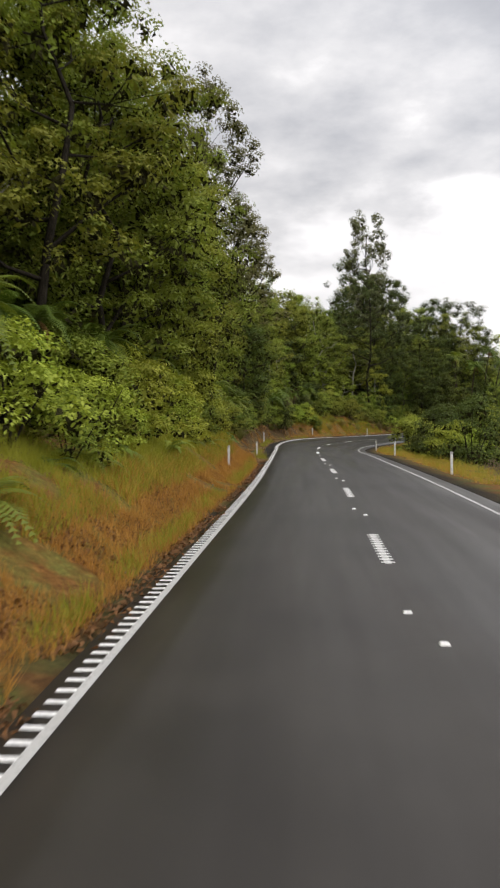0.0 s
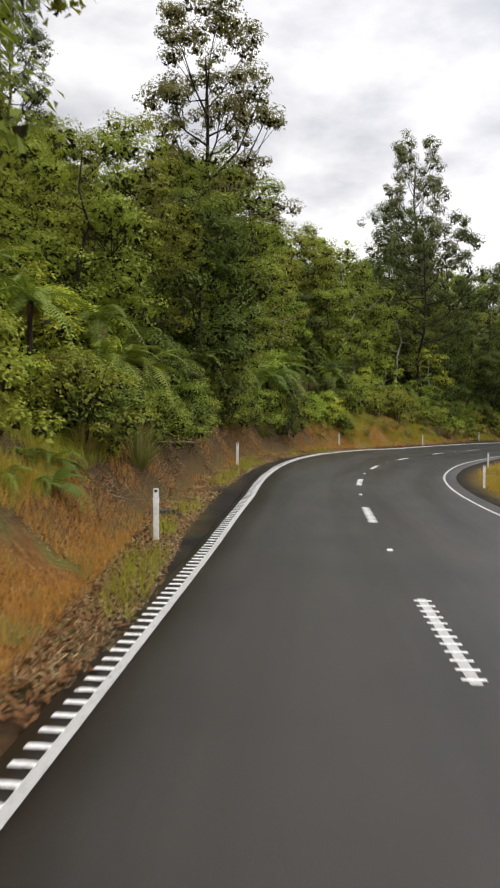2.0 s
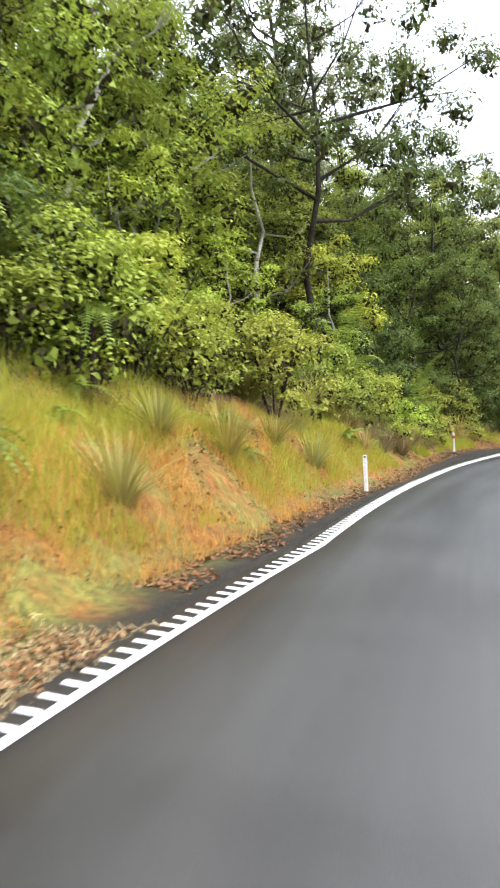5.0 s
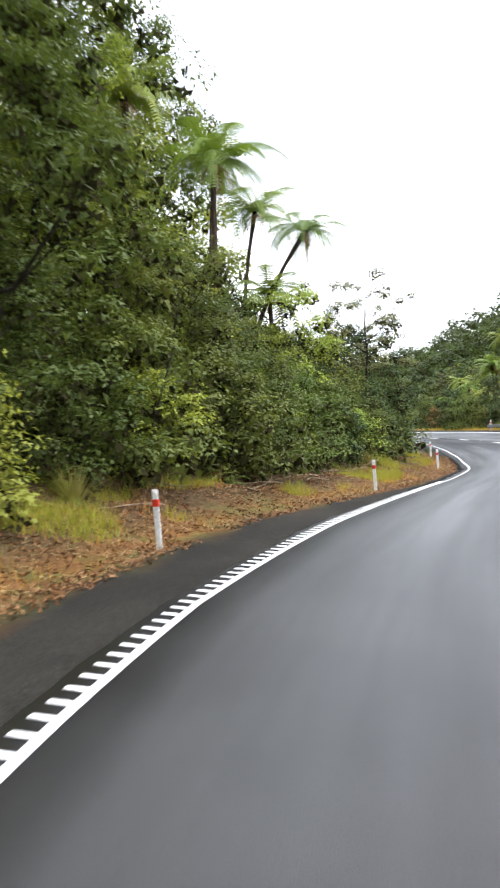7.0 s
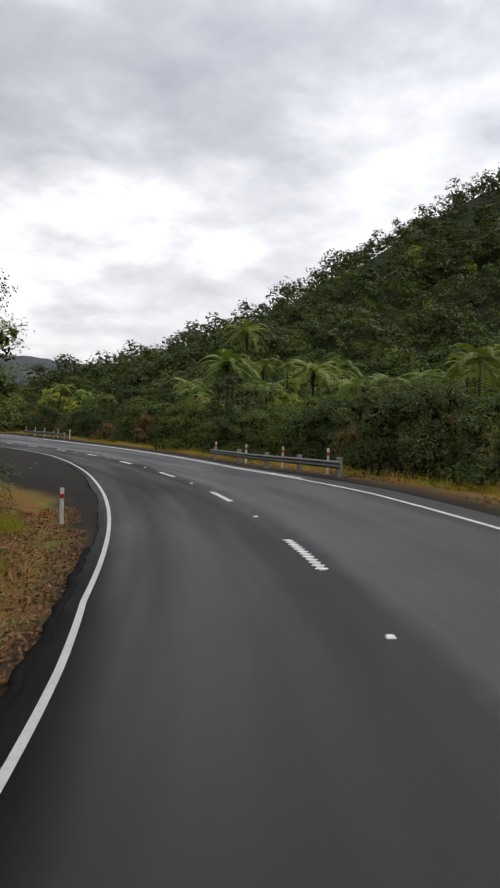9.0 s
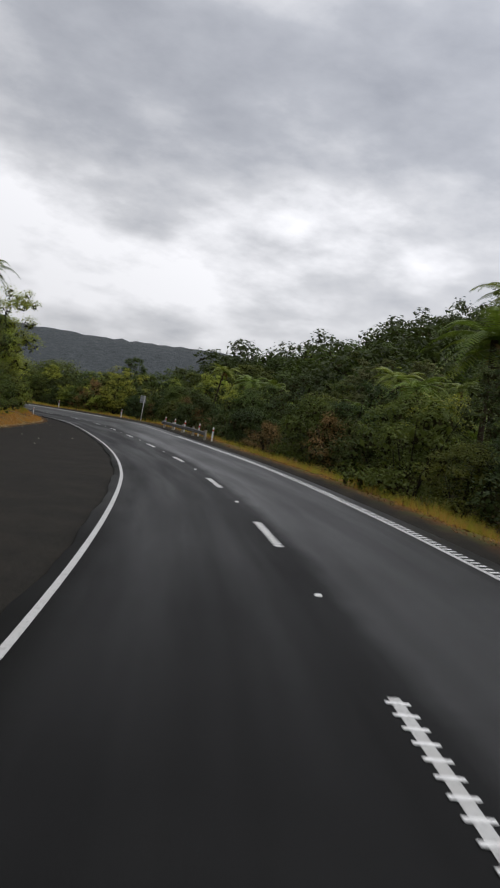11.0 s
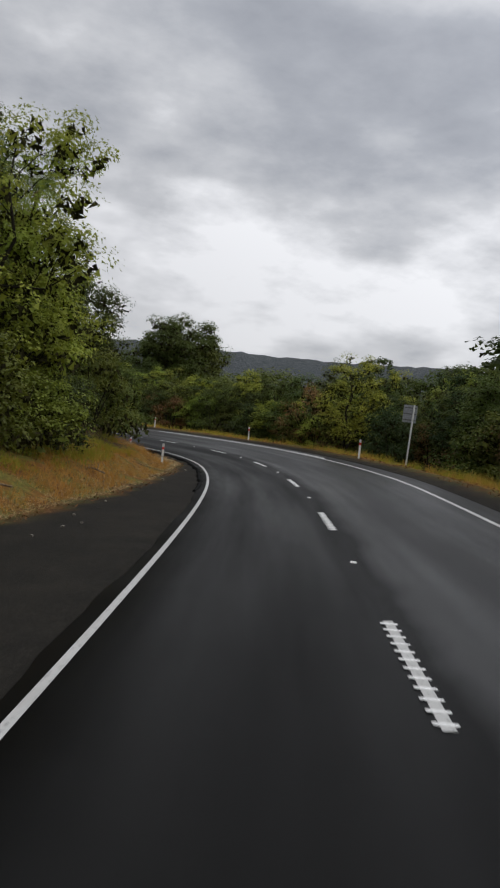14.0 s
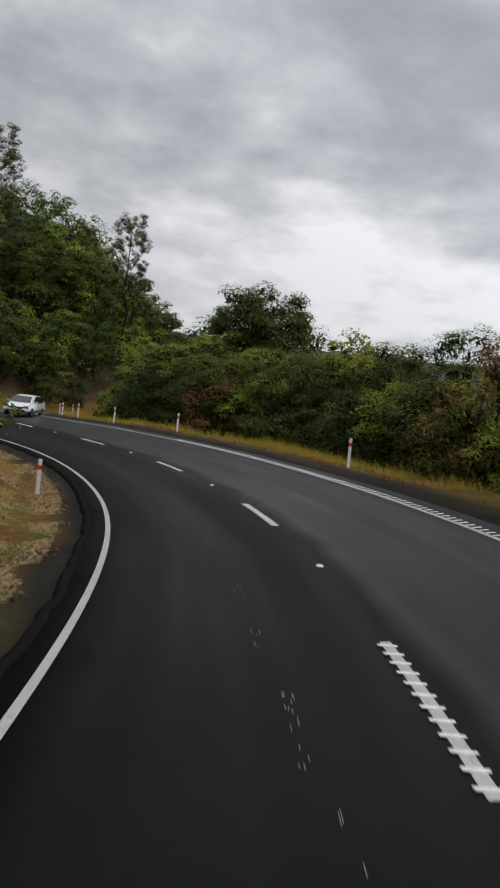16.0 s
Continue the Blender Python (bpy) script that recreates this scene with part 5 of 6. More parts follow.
# single trees that stand out: kind, place, turn, size, stretch
for kind, x, y, turn, sc, st in (("tall_a", 26.0, 130.0, 60, 1.15, 1.34), ("tall_b", 29.5, 128.5, 160, 1.15, 1.1), ("bush_a", 21.8, 109.2, 30, 0.55, 1.0), ("bush_c", 24.3, 110.4, 70, 0.6, 1.0), ("tall_a", 2.0, 71.0, 200, 0.92, 1.02), ("bush_c", 68.4, 147.8, 30, 1.02, 1.0), ("bush_e", 65.6, 145.6, 130, 0.98, 1.0), ("bush_c", 70.6, 150.2, 230, 0.95, 1.0), ("tall_a", -0.9, 45.8, 130, 0.92, 1.15), ("tall_a", -9.8, 79.0, 40, 0.68, 1.05), ("spread", 22.8, 112.4, 40, 1.15, 1.25), ("forest_c", 36.8, 125.6, 200, 1.0, 1.05), ("forest_c", 33.5, 123.5, 90, 1.1, 1.05), ("forest_c", 29.5, 118.5, 30, 0.85, 1.0), ("bush_c", 27.2, 117.6, 130, 0.95, 1.2), ("forest_c", 33.0, 120.2, 10, 0.72, 1.0),
                                 ("forest_b", 2.2, 72.5, 20, 0.9, 1.0), ("forest_a", -0.4, 64.0, 80, 0.7, 0.95), ("bush_c", 1.6, 66.5, 10, 1.1, 1.05), ("forest_b", 2.6, 70.0, 100, 0.85, 0.95), ("bush_a", -1.6, 60.5, 40, 0.95, 1.0), ("forest_b", -1.6, 44.2, 40, 0.95, 1.15), ("forest_b", -3.0, 54.5, 10, 0.5, 0.8),
                                 ("fern_d", 50.1, 136.3, -44, 1.0, 0.98), ("fern_b", 41.6, 129.0, 60, 1.0, 1.2), ("fern_b", 52.0, 138.8, -20, 1.0, 1.24), ("fern_b", 49.8, 138.0, 10, 1.0, 1.38), ("fern_b", 44.6, 129.8, 30, 1.0, 1.10), ("fern_b", 43.0, 131.2, 120, 1.0, 1.18), ("fern_a", 50.6, 134.2, 40, 1.0, 1.15),
                                 ("tall_b", 55.8, 133.4, 30, 0.56, 0.94), ("bush_e", 60.2, 138.0, 70, 0.96, 0.98), ("bush_c", 62.6, 140.4, 150, 0.74, 0.95), ("bush_e", 57.6, 136.0, 200, 0.82, 0.95), ("fern_b", 104.2, 237.2, 0, 1.15, 1.35), ("round", 143.0, 316.0, 10, 1.25, 1.15), ("round", 134.0, 313.0, 80, 0.8, 0.9), ("round", 140.6, 317.5, 200, 1.05, 1.1), ("round", 145.8, 318.5, 290, 1.05, 1.08), ("palm", 22.1, 108.7, 20, 1.05, 1.1), ("palm", 27.9, 115.9, 200, 1.0, 1.1), ("palm", 30.3, 120.6, 0, 1.1, 1.1), ("palm", 27.2, 117.6, 70, 1.1, 1.1), ("palm", 34.0, 124.0, 40, 1.0, 1.0),
                                 ("forest_c", 105.4, 225.6, 50, 0.72, 1.0), ("bush_c", 107.6, 224.6, 80, 0.9, 1.05), ("bush_e", 106.4, 220.8, 20, 0.8, 1.0), ("shrub_c", 109.3, 223.6, 10, 1.2, 1.1), ("shrub_c", 108.2, 220.4, 130, 1.1, 1.1), ("shrub_a", 109.6, 226.6, 220, 1.1, 1.1), ("shrub_c", 106.8, 217.4, 300, 1.1, 1.1), ("round", 117.5, 318.0, 50, 0.7, 1.3), ("tall_a", 122.8, 321.0, 10, 0.9, 1.1), ("round", 110.0, 316.0, 150, 0.8, 1.0), ("tall_a", 104.2, 311.0, 10, 1.05, 1.08),
                                 ("bush_a", 123.8, 222.5, 40, 0.72, 1.0), ("bush_c", 125.6, 225.4, 90, 0.78, 1.0), ("shrub_e", 126.5, 233.0, 20, 1.5, 1.3), ("round", 150.5, 226.5, 10, 0.55, 0.8), ("tall_b", 121.5, 180.5, 60, 0.55, 0.9), ("tall_a", 124.5, 177.5, 60, 0.5, 0.8), ("round", 128.0, 215.0, 70, 0.45, 0.8), ("fern_b", 121.7, 200.8, 0, 0.8, 0.9), ("fern_b", 96.8, 200.2, 60, 1.0, 1.1), ("fern_b", 98.4, 205.0, 140, 0.95, 1.08), ("fern_b", 112.3, 163.5, 30, 1.1, 1.15), ("round", 122.5, 206.6, 100, 0.38, 0.95)):
    put_plant(kind, x, y, turn, sc, 0, 0.1, st)


# ---- far woods: the closed canopy of the hill and of the ground behind the roadside bush ----
def far_woods(name, label, mat, seed, places, size, per, leaf):
    """Crowns too many and too far to tell apart, as one body of leafy clumps on the ground."""
    rng = np.random.RandomState(seed)
    places = np.array(places)
    z = ground_z(places)[0]
    clumps = []
    for (x, y), zz in zip(places, z):
        r = size * rng.uniform(0.6, 1.3)
        for q in range(3):
            clumps.append((np.array([x + rng.normal() * r * 0.5, y + rng.normal() * r * 0.5, zz + r * rng.uniform(0.3, 1.6)]), r * rng.uniform(0.42, 0.64)))
    tagged(new(name, crown_mesh(name, rng, clumps, per, leaf, 0.65, mat, 0.8, None, 8, 0.9)), label, "woods", kind="stuff")


def hill_places(seed, count, r0, r1, a0, a1):
    rng = np.random.RandomState(seed)
    out = []
    while len(out) < count:
        a, r = np.radians(rng.uniform(a0, a1, 800)), np.sqrt(rng.uniform(r0 ** 2, r1 ** 2, 800))
        p = np.stack([62 + r * np.sin(a), 125 + r * np.cos(a)], 1)
        s, n = nearest(p)
        out += list(p[n < np.where(s > 160, -30, -20)])
    return out[:count]


far_woods("hill_woods", "closed dark green bush canopy on the hillside", LEAF_HILL, 41, hill_places(1, 900, 100, 275, 38, 96), 3.6, 36, 0.8)
far_woods("hill_woods", "green bush canopy on the lower hillside", LEAF_DARK, 42, hill_places(2, 900, 50, 165, 40, 104), 2.6, 36, 0.54)
far_woods("hill_woods", "lighter green bush canopy in patches on the hillside", LEAF_BUSH, 46, hill_places(6, 80, 60, 200, 40, 110), 2.4, 42, 0.5)


def side_places(seed, count, s0, s1, n0, n1):
    rng = np.random.RandomState(seed)
    s, n = rng.uniform(s0, s1, count), rng.uniform(n0, n1, count)
    return [tuple(at(a, b_)[:2]) for a, b_ in zip(s, n)]


far_woods("slope_woods", "closed bush canopy high on the slope", LEAF_OLIVE, 43, side_places(3, 420, -10, 142, 20, 56), 2.6, 34, 0.5)
far_woods("back_woods", "low bush canopy behind the roadside shrubs", LEAF_DARK, 44, side_places(4, 560, 136, 316, -80, -17), 2.0, 52, 0.36)
far_woods("back_woods", "bush canopy behind the lay-by", LEAF_BUSH, 45, side_places(5, 240, 190, 300, 19, 58), 3.2, 52, 0.44)
far_woods("rise_woods", "closed dark bush canopy on the rise ahead", LEAF_DARK, 47, [p for p in side_places(7, 560, 290, 349, 9, 100) if p[0] < 150] + [(96 + 4.2 * (k % 6), 344 + 4.4 * (k // 6)) for k in range(54)], 2.9, 52, 0.44)
far_woods("back_woods", "closed bush canopy beyond the bend", LEAF_DARK, 49, [p for p in side_places(9, 420, 300, 350, 6, 90) if p[0] > 128] + side_places(10, 110, 290, 348, -34, -10), 3.0, 54, 0.42)
far_woods("rise_woods", "green bush canopy on the rise ahead", LEAF_BUSH, 48, [p for p in side_places(8, 120, 290, 349, 10, 60) if p[0] < 150], 2.2, 46, 0.40)

# ---- far wooded hill ----
def ridge(name, a0, a1, dist, height, seed, label):
    rng = np.random.RandomState(seed)
    cols, rows_ = 160, 14
    V = []
    for i in range(cols):
        f = i / (cols - 1)
        a = radians(a0 + (a1 - a0) * f)
        h = height(f) * (1 + 0.02 * math.sin(f * 17)) + rng.uniform(0, 4)
        for j in range(rows_):
            g = j / (rows_ - 1)
            d = dist * (1 - 0.35 * (1 - g))
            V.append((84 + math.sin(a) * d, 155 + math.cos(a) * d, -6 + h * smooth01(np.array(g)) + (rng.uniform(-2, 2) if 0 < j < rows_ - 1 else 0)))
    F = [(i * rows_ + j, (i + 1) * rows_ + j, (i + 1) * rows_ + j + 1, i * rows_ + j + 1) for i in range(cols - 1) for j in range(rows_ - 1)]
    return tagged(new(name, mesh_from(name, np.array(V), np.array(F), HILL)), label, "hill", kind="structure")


ridge("backdrop_hill", -30, 62, 1700, lambda f: 158 - 70 * max(0, f - 0.75) / 0.25, 4, "distant dark bush-covered hill under low cloud, haze painted in grey-blue")

# ---- car coming the other way ----
def car(s, n):
    e = thing("car", "small white hatchback car on the oncoming lane", "car")
    p = at(s, n, float(road_z(s, n)) + 0.0)
    e.matrix_basis = Matrix.Translation(p) @ pose(0, 0, 0, 0, 0, heading(s) + 156)
    # side profile: y forward
    prof = [(2.12, 0.32), (2.15, 0.55), (2.02, 0.74), (1.15, 0.93), (0.35, 1.38), (-0.15, 1.50), (-1.25, 1.46), (-1.75, 1.20), (-2.08, 0.92), (-2.12, 0.55), (-2.05, 0.30)]
    bm = bmesh.new()
    rings = []
    for x in (-0.88, -0.84, -0.62, 0.62, 0.84, 0.88):
        ring = []
        for y, z in prof:
            tuck = 1.0 if z < 0.95 else 1.0 - 0.24 * (z - 0.95) / 0.55
            out = 0.97 if abs(x) > 0.86 and (z > 0.7 or z < 0.4) else 1.0
            ring.append(bm.verts.new((x * tuck * out, y * (0.985 if abs(x) > 0.8 else 1.0), z - (0.03 if abs(x) > 0.8 and z > 1.3 else 0))))
        rings.append(ring)
    for a, c in zip(rings, rings[1:]):
        for i in range(len(prof) - 1):
            bm.faces.new((a[i], a[i + 1], c[i + 1], c[i]))
        bm.faces.new((a[-1], a[0], c[0], c[-1]))
    bm.faces.new(rings[0][::-1])
    bm.faces.new(rings[-1])
    bmesh.ops.recalc_face_normals(bm, faces=bm.faces)
    bmesh.ops.bevel(bm, geom=[x for x in bm.edges if x.calc_face_angle(0) > 0.35], offset=0.035, segments=2, affect="EDGES")
    body = part("body", bm, CAR_PAINT, e, "white painted body")
    for f in body.data.polygons:
        f.use_smooth = True
    for name, corners in (("windscreen", [(-0.66, 1.10, 0.965), (0.66, 1.10, 0.965), (0.56, 0.40, 1.365), (-0.56, 0.40, 1.365)]),
                          ("rear_window", [(0.58, -1.32, 1.44), (-0.58, -1.32, 1.44), (-0.64, -1.78, 1.19), (0.64, -1.78, 1.19)])):
        bm = bmesh.new()
        vs = [bm.verts.new((x, y + (0.02 if y > 0 else -0.02), z + 0.02)) for x, y, z in corners]
        f = bm.faces.new(vs)
        r = bmesh.ops.extrude_face_region(bm, geom=[f])
        bmesh.ops.translate(bm, vec=(0, 0, 0.012), verts=[v for v in r["geom"] if isinstance(v, bmesh.types.BMVert)])
        bmesh.ops.recalc_face_normals(bm, faces=bm.faces)
        part(name, bm, CAR_GLASS, e, "dark glass")
    for sx in (-1, 1):
        bm = bmesh.new()
        pts = [(1.0, 0.98), (0.38, 1.33), (-0.2, 1.42), (-1.15, 1.39), (-1.55, 1.16), (-1.5, 1.0)]
        vs = []
        for y, z in pts:
            tuck = 1.0 - 0.24 * (z - 0.95) / 0.55
            vs.append(bm.verts.new((sx * (0.885 * tuck + 0.006), y, z)))
        f = bm.faces.new(vs)
        r = bmesh.ops.extrude_face_region(bm, geom=[f])
        bmesh.ops.translate(bm, vec=(sx * 0.006, 0, 0), verts=[v for v in r["geom"] if isinstance(v, bmesh.types.BMVert)])
        bmesh.ops.recalc_face_normals(bm, faces=bm.faces)
        part("side_window", bm, CAR_GLASS, e, "dark glass")
        bm = bmesh.new()
        box_bm(bm, (0.36, 0.16, 0.13), pose(sx * 0.66, 2.08, 0.70, -18, 0, -sx * 16), 0.03, 2)
        part("headlight", bm, LAMP_CLEAR, e, "clear headlight")
        bm = bmesh.new()
        box_bm(bm, (0.16, 0.10, 0.26), pose(sx * 0.76, -2.05, 0.88), 0.02, 2)
        part("tail_light", bm, LAMP_RED, e, "red tail light")
        bm = bmesh.new()
        box_bm(bm, (0.20, 0.10, 0.13), pose(sx * 0.97, 0.72, 1.02), 0.03, 2)
        part("mirror", bm, CAR_PAINT, e)
        for y in (1.32, -1.28):
            w = thing("wheel", "", "")
            w.parent = e
            w.matrix_basis = pose(sx * 0.80, y, 0.315, 0, 90, 0)
            for nm, r0, r1, hw, mt in (("tyre", 0.315, 0.2, 0.105, TYRE), ("rim", 0.205, 0.03, 0.09, RIM)):
                prof_w = [(r1, -hw), (r0 - 0.03, -hw), (r0, -hw * 0.7), (r0, hw * 0.7), (r0 - 0.03, hw), (r1, hw)]
                V = [(math.cos(6.2832 * k / 24) * r, math.sin(6.2832 * k / 24) * r, z) for k in range(24) for r, z in prof_w]
                m_ = len(prof_w)
                F = [(k * m_ + j, k * m_ + (j + 1) % m_, ((k + 1) % 24) * m_ + (j + 1) % m_, ((k + 1) % 24) * m_ + j) for k in range(24) for j in range(m_)]
                attach(nm, mesh_from(nm, np.array(V), np.array(F), mt, True), w)
    for nm, sz, ps, mt in (("grille", (0.95, 0.05, 0.12), (0, 2.12, 0.60), TRIM_BLACK), ("lower_intake", (1.2, 0.06, 0.14), (0, 2.12, 0.40), TRIM_BLACK), ("number_plate", (0.36, 0.02, 0.12), (0, 2.165, 0.50), PLATE)):
        bm = bmesh.new()
        box_bm(bm, sz, Matrix.Translation(ps), 0.008)
        part(nm, bm, mt, e)
    return e


car(289.0, -1.95)

# ---- scuff marks left on the seal ----
def scuff(s, n, rows):
    """A few short pale scratches in the seal."""
    e = thing("scuff_mark", "short pale scratches scraped into dark asphalt", "scuff mark", "scuffs on the lane")
    rng = np.random.RandomState(int(s * 10))
    for k in range(rows):
        d, o = rng.uniform(-0.35, 0.35), rng.uniform(-0.05, 0.05)
        attach("scratch", strip("scratch", s + d, s + d + rng.uniform(0.05, 0.16), n + o - 0.003, n + o + 0.003, SCRAPE, 0.005, 0.1), e)
    return e


for s, n, rows in ((246.2, 1.29, 4), (243.5, 1.36, 6), (241.6, 1.29, 8), (239.7, 1.14, 10), (239.0, 1.12, 4), (238.0, 0.95, 3)):
    scuff(s, n, rows)

# ---- grass on the verges ----
def on_road(spots):
    """World places and heights of many (s, n)."""
    sn_ = np.array(spots)
    idx = np.clip(np.round((sn_[:, 0] - S_FIRST) / 0.25).astype(int), 0, len(SD) - 1)
    xy = CD[idx] + TG[idx] * (sn_[:, 0] - SD[idx])[:, None] + NL[idx] * sn_[:, 1:2]
    return xy, ground_z(xy)[0]


def grass(name, label, mat, spots, seed, tall, wide):
    """Single leaning blades in tufts, as one body of grass. spots: (s, n) of every blade."""
    rng = np.random.RandomState(seed)
    xy, z = on_road(spots)
    k = len(xy)
    tuft = 0.55 + 0.45 * np.sin(xy[:, 0] * 3.1 + np.sin(xy[:, 1] * 2.3) * 2) * np.sin(xy[:, 1] * 2.7)
    h = tall * rng.uniform(0.35, 1.0, k) * (0.55 + tuft)
    a = rng.uniform(0, 6.283, k)
    d = np.stack([np.cos(a), np.sin(a)], 1)
    b_ = rng.uniform(0, 6.283, k)
    side = np.stack([np.cos(b_), np.sin(b_)], 1) * (wide * rng.uniform(0.6, 1.3, k))[:, None]
    bend = (rng.uniform(0.1, 0.9, k) * h)[:, None]
    v = np.empty((k, 3, 3))
    v[:, 0, :2], v[:, 0, 2] = xy - side, z - 0.02
    v[:, 1, :2], v[:, 1, 2] = xy + side, z - 0.02
    v[:, 2, :2], v[:, 2, 2] = xy + d * bend, z + h
    me = mesh_from(name, v.reshape(-1, 3), np.arange(3 * k).reshape(k, 3), mat)
    return tagged(new(name, me), label, "grass", kind="stuff")


def verge_spots(seed, count, s0, s1, side, d0, d1, patch):
    """Grass places in patches along one verge."""
    rng = np.random.RandomState(seed)
    out = []
    while len(out) < count:
        s = rng.uniform(s0, s1, 4000)
        d = d0 + (d1 - d0) * rng.beta(1.2, 1.5, 4000)
        keep = (np.sin(s * 0.9 + d * 2.1) + np.sin(s * 0.37 - d * 1.3 + 1.0) + np.sin(s * 2.3 + 0.4)) > patch
        n = (column(LEFT, s, 1) + d) if side > 0 else -(column(RIGHT, s, 1) + d)
        out += list(zip(s[keep], n[keep]))
    return out[:count]


grass("dry_grass", "dry orange-brown grass on the roadside bank", GRASS_DRY, verge_spots(1, 44000, -8, 36, 1, -0.2, 2.1, -1.4) + verge_spots(26, 4000, 36, 64, 1, -0.2, 1.6, 0.3) + verge_spots(27, 14000, 64, 84, 1, -0.2, 2.1, -1.4) + verge_spots(2, 5000, 84, 152, 1, 0.1, 3.0, 0.3) + verge_spots(24, 16000, 74, 93, 1, 0.3, 3.2, -1.2) + verge_spots(3, 22000, 186, 240, 1, 0.0, 3.0, -1.0) + verge_spots(29, 8000, 240, 292, 1, 0.6, 3.0, -0.4), 5, 0.28, 0.0062)
grass("green_grass", "yellow-green tufted grass on the roadside bank", GRASS_GREEN, verge_spots(4, 48000, -8, 40, 1, 1.1, 4.8, -1.5) + verge_spots(28, 14000, 64, 84, 1, 1.1, 4.8, -1.5) + verge_spots(18, 20000, 74, 93, 1, 0.3, 3.0, -0.4) + verge_spots(23, 5000, 93, 106, 1, 0.2, 1.4, 0.2) + verge_spots(5, 9000, 104, 152, 1, 0.7, 2.8, 0.9) + verge_spots(19, 4000, -8, 28, 1, -0.1, 0.35, -0.6) + verge_spots(25, 1800, 30, 68, 1, -1.0, -0.4, 0.2) + verge_spots(6, 8000, 200, 240, 1, 1.4, 3.4, 0.0), 6, 0.40, 0.0075)
grass("verge_grass", "dry yellow grass strip beside the grit shoulder", GRASS_DRY, verge_spots(7, 9000, 0, 80, -1, 0.2, 3.0, -0.8) + verge_spots(8, 11000, 136, 300, -1, 0.1, 1.8, 0.1), 7, 0.34, 0.007)
grass("verge_grass", "green grass strip at the foot of the bush", GRASS_GREEN, verge_spots(9, 18000, 0, 80, -1, 0.4, 4.0, -0.8) + verge_spots(10, 24000, 136, 300, -1, 0.4, 2.6, -0.6), 8, 0.38, 0.007)


# ---- litter: fallen leaves, sticks and stones ----
def litter(name, label, mat, spots, seed, size, thin=0.4):
    rng = np.random.RandomState(seed)
    xy, z = on_road(spots)
    k = len(xy)
    P = np.column_stack([xy, z + rng.uniform(0.01, 0.05, k)])
    v, f = leaves(rng, P, np.array([0, 0, 1.0]) + rng.normal(size=(k, 3)) * 0.45, size, size * thin)
    return tagged(new(name, mesh_from(name, v, f, mat)), label, "leaf litter", kind="stuff")


litter("leaf_litter", "fallen brown leaves along the foot of the bank", LITTER_LEAF, verge_spots(11, 26000, -8, 80, 1, -0.75, 1.0, -1.2) + verge_spots(12, 46000, 80, 150, 1, -0.6, 3.4, -2.2) + verge_spots(20, 16000, 28, 76, 1, -1.1, 1.3, -1.8) + verge_spots(21, 18000, -8, 32, 1, 0.3, 1.7, -0.6) + verge_spots(13, 9000, 196, 290, 1, -0.6, 2.4, -1.0)
       + verge_spots(14, 5000, 140, 296, -1, -0.3, 1.0, -0.6), 12, 0.10)


litter("straw", "pale dry straw lying along the edge of the lay-by", GRASS_STRAW, verge_spots(15, 24000, 190, 252, 1, -0.25, 1.3, -1.4) + verge_spots(17, 70000, 239, 276, 1, -0.4, 2.6, -1.2) + verge_spots(16, 40000, 28, 76, 1, -1.1, 1.0, -2.0) + verge_spots(22, 14000, 84, 146, 1, -0.3, 2.6, -1.4), 13, 0.13, 0.055)


def fallen_branch(seed, length):
    rng = np.random.RandomState(seed)
    e = thing("fallen_branch", "bare dry brown branch lying on the verge", "branch", "fallen branches")
    main = [(np.array([length * (i / 5 - 0.5), 0.1 * math.sin(i * 1.3), 0.06 + 0.05 * math.sin(i * 1.1)]), 0.028 * (1 - 0.13 * i)) for i in range(6)]
    tv, tf = tubes([main], 5)
    attach("stem", mesh_from("stem", tv, tf, TWIG, True), e)
    for k in range(5):
        p0, r0 = main[1 + k % 4]
        a = rng.uniform(-1.2, 1.2) + (3.14 if k % 2 else 0)
        d = np.array([0.5, math.sin(a), 0.0]) * length * rng.uniform(0.15, 0.4)
        d[2] = rng.uniform(0.0, 0.3)
        tv, tf = tubes([[(p0, r0 * 0.6), (p0 + d * 0.5 + rng.normal(size=3) * 0.03, r0 * 0.4), (p0 + d, r0 * 0.15)]], 4)
        attach("twig", mesh_from("twig", tv, tf, TWIG, True), e)
    return e


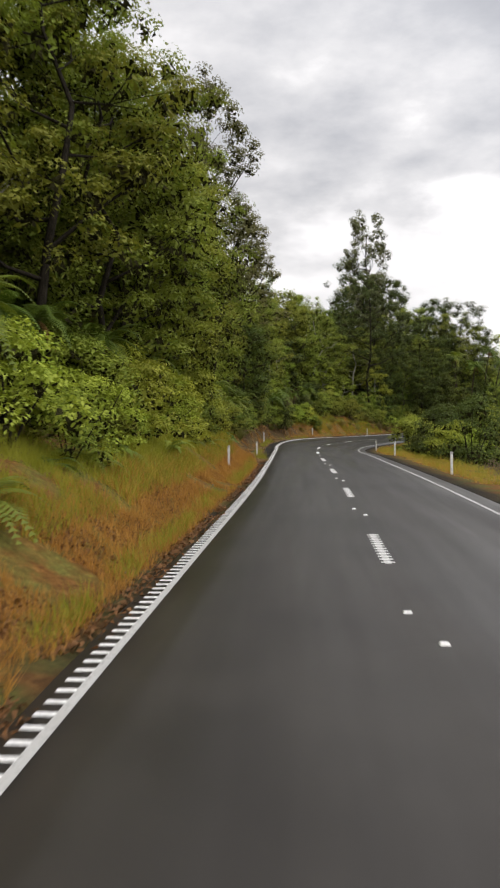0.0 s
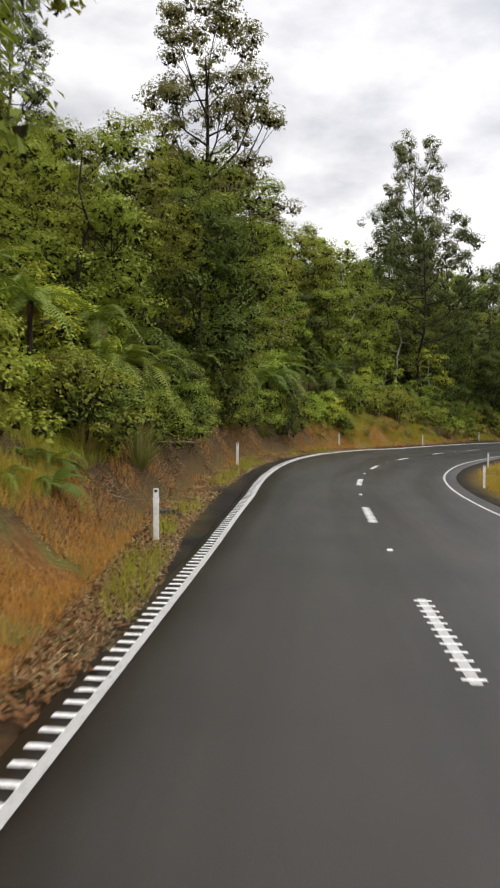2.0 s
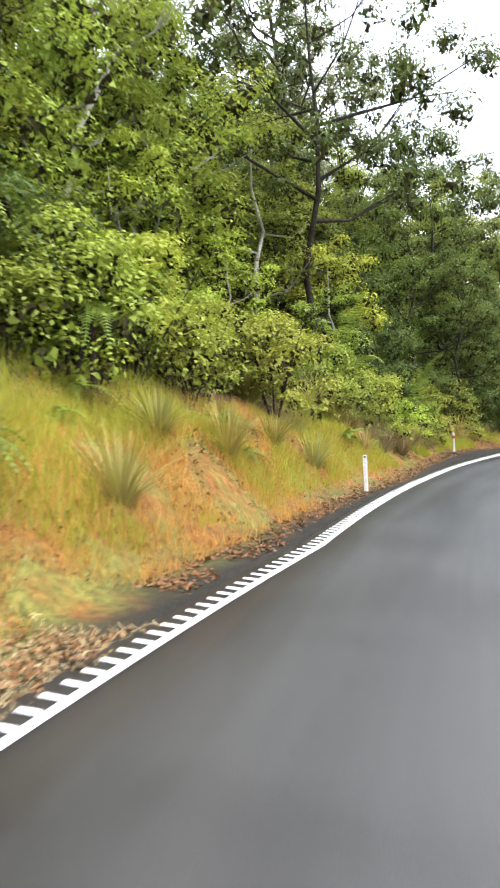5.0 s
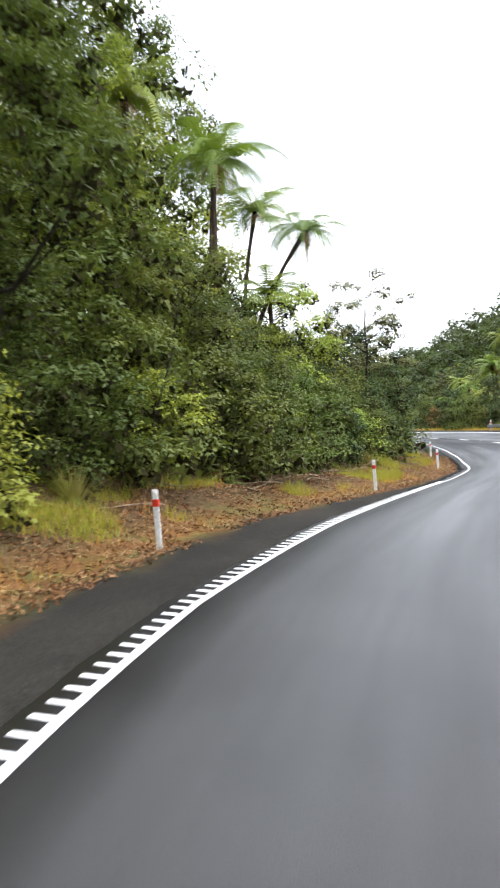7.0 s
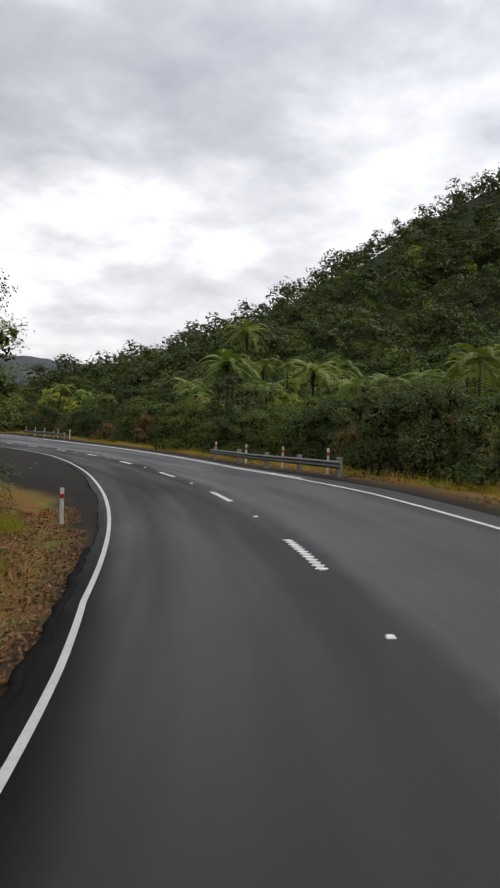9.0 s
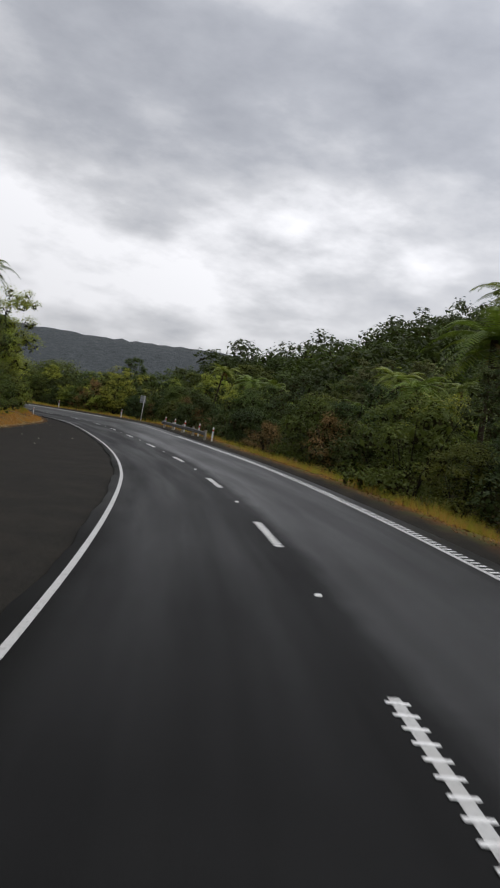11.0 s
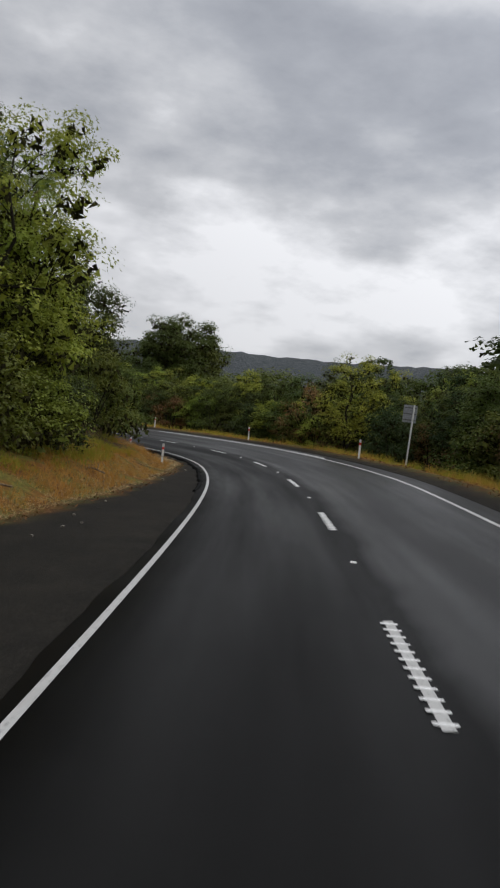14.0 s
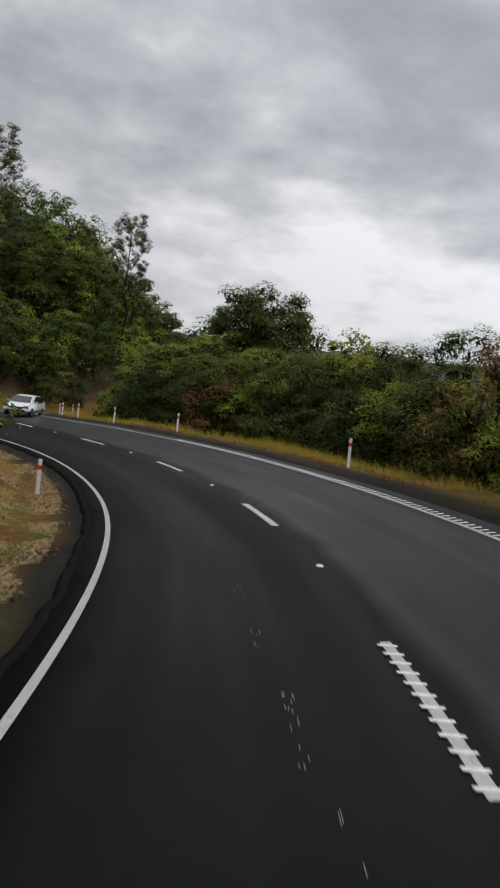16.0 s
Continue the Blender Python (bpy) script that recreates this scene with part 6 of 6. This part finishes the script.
BRANCHES = [fallen_branch(61, 1.9), fallen_branch(62, 1.3), fallen_branch(63, 2.4)]
for k, (s, d) in enumerate(((112.0, 1.6), (114.5, 2.4), (116.0, 1.2), (117.5, 2.0), (119.0, 2.6), (120.5, 1.5), (122.5, 2.2), (124.5, 1.9), (127.0, 2.4), (129.5, 1.6), (132.0, 2.3), (136.0, 1.8), (141.0, 1.5),
                            (96.0, 1.2), (100.0, 1.6), (105.5, 1.3), (37.0, 0.6), (43.0, 1.0), (202.0, 1.6), (207.0, 1.2), (213.0, 1.7), (219.0, 1.3), (226.0, 1.1), (233.0, 0.9), (239.0, 1.0), (246.0, 1.2), (115.2, 2.9), (117.0, 2.7), (118.3, 3.0), (121.6, 2.9), (123.4, 2.8), (125.6, 3.0), (128.2, 2.9), (130.6, 3.0), (133.5, 2.9), (119.8, 2.1), (126.2, 2.3))):
    p = at(s, float(column(LEFT, s, 1)) + d)
    m = pose(p.x, p.y, gz(p.x, p.y) + 0.02, rnd.uniform(-6, 6), rnd.uniform(-8, 8), rnd.uniform(0, 360))
    if k < 3:
        BRANCHES[k].matrix_basis = m
    else:
        copy_thing(BRANCHES[k % 3], m)


def stone(seed, size):
    rng = np.random.RandomState(seed)
    bm = bmesh.new()
    bmesh.ops.create_icosphere(bm, subdivisions=1, radius=size)
    for v in bm.verts:
        v.co *= 1 + rng.uniform(-0.25, 0.25)
        v.co.z *= 0.6
    me = bpy.data.meshes.new("stone")
    bm.to_mesh(me)
    bm.free()
    me.materials.append(STONE)
    return me


STONES = [stone(71, 0.07), stone(72, 0.05), stone(73, 0.10)]
for k in range(60):
    s = rnd.uniform(150, 250) if k < 38 else rnd.uniform(-5, 120)
    lo_, hi_ = float(column(LINES, s, 1)) + 0.75, float(column(LEFT, s, 1)) + 0.6
    p = at(s, rnd.uniform(lo_, max(hi_, lo_ + 0.2)))
    ob = tagged(new("stone", STONES[k % 3]), "small grey-brown stone lying on the grit shoulder", "stone", "loose stones")
    ob.matrix_basis = pose(p.x, p.y, gz(p.x, p.y) + 0.015, 0, 0, rnd.uniform(0, 360)) @ Matrix.Diagonal((*[rnd.uniform(0.3, 0.9)] * 3, 1))

# ---- ribs of the edge lines ----
ribs(left_line, -16, 59, left_n(0.13), True)
ribs(left_line, 59, 124, left_n(0.13), False)
ribs(right_line, 152, 208, right_n(0.13), True)
ribs(right_line, 240, 268, right_n(0.13), False)
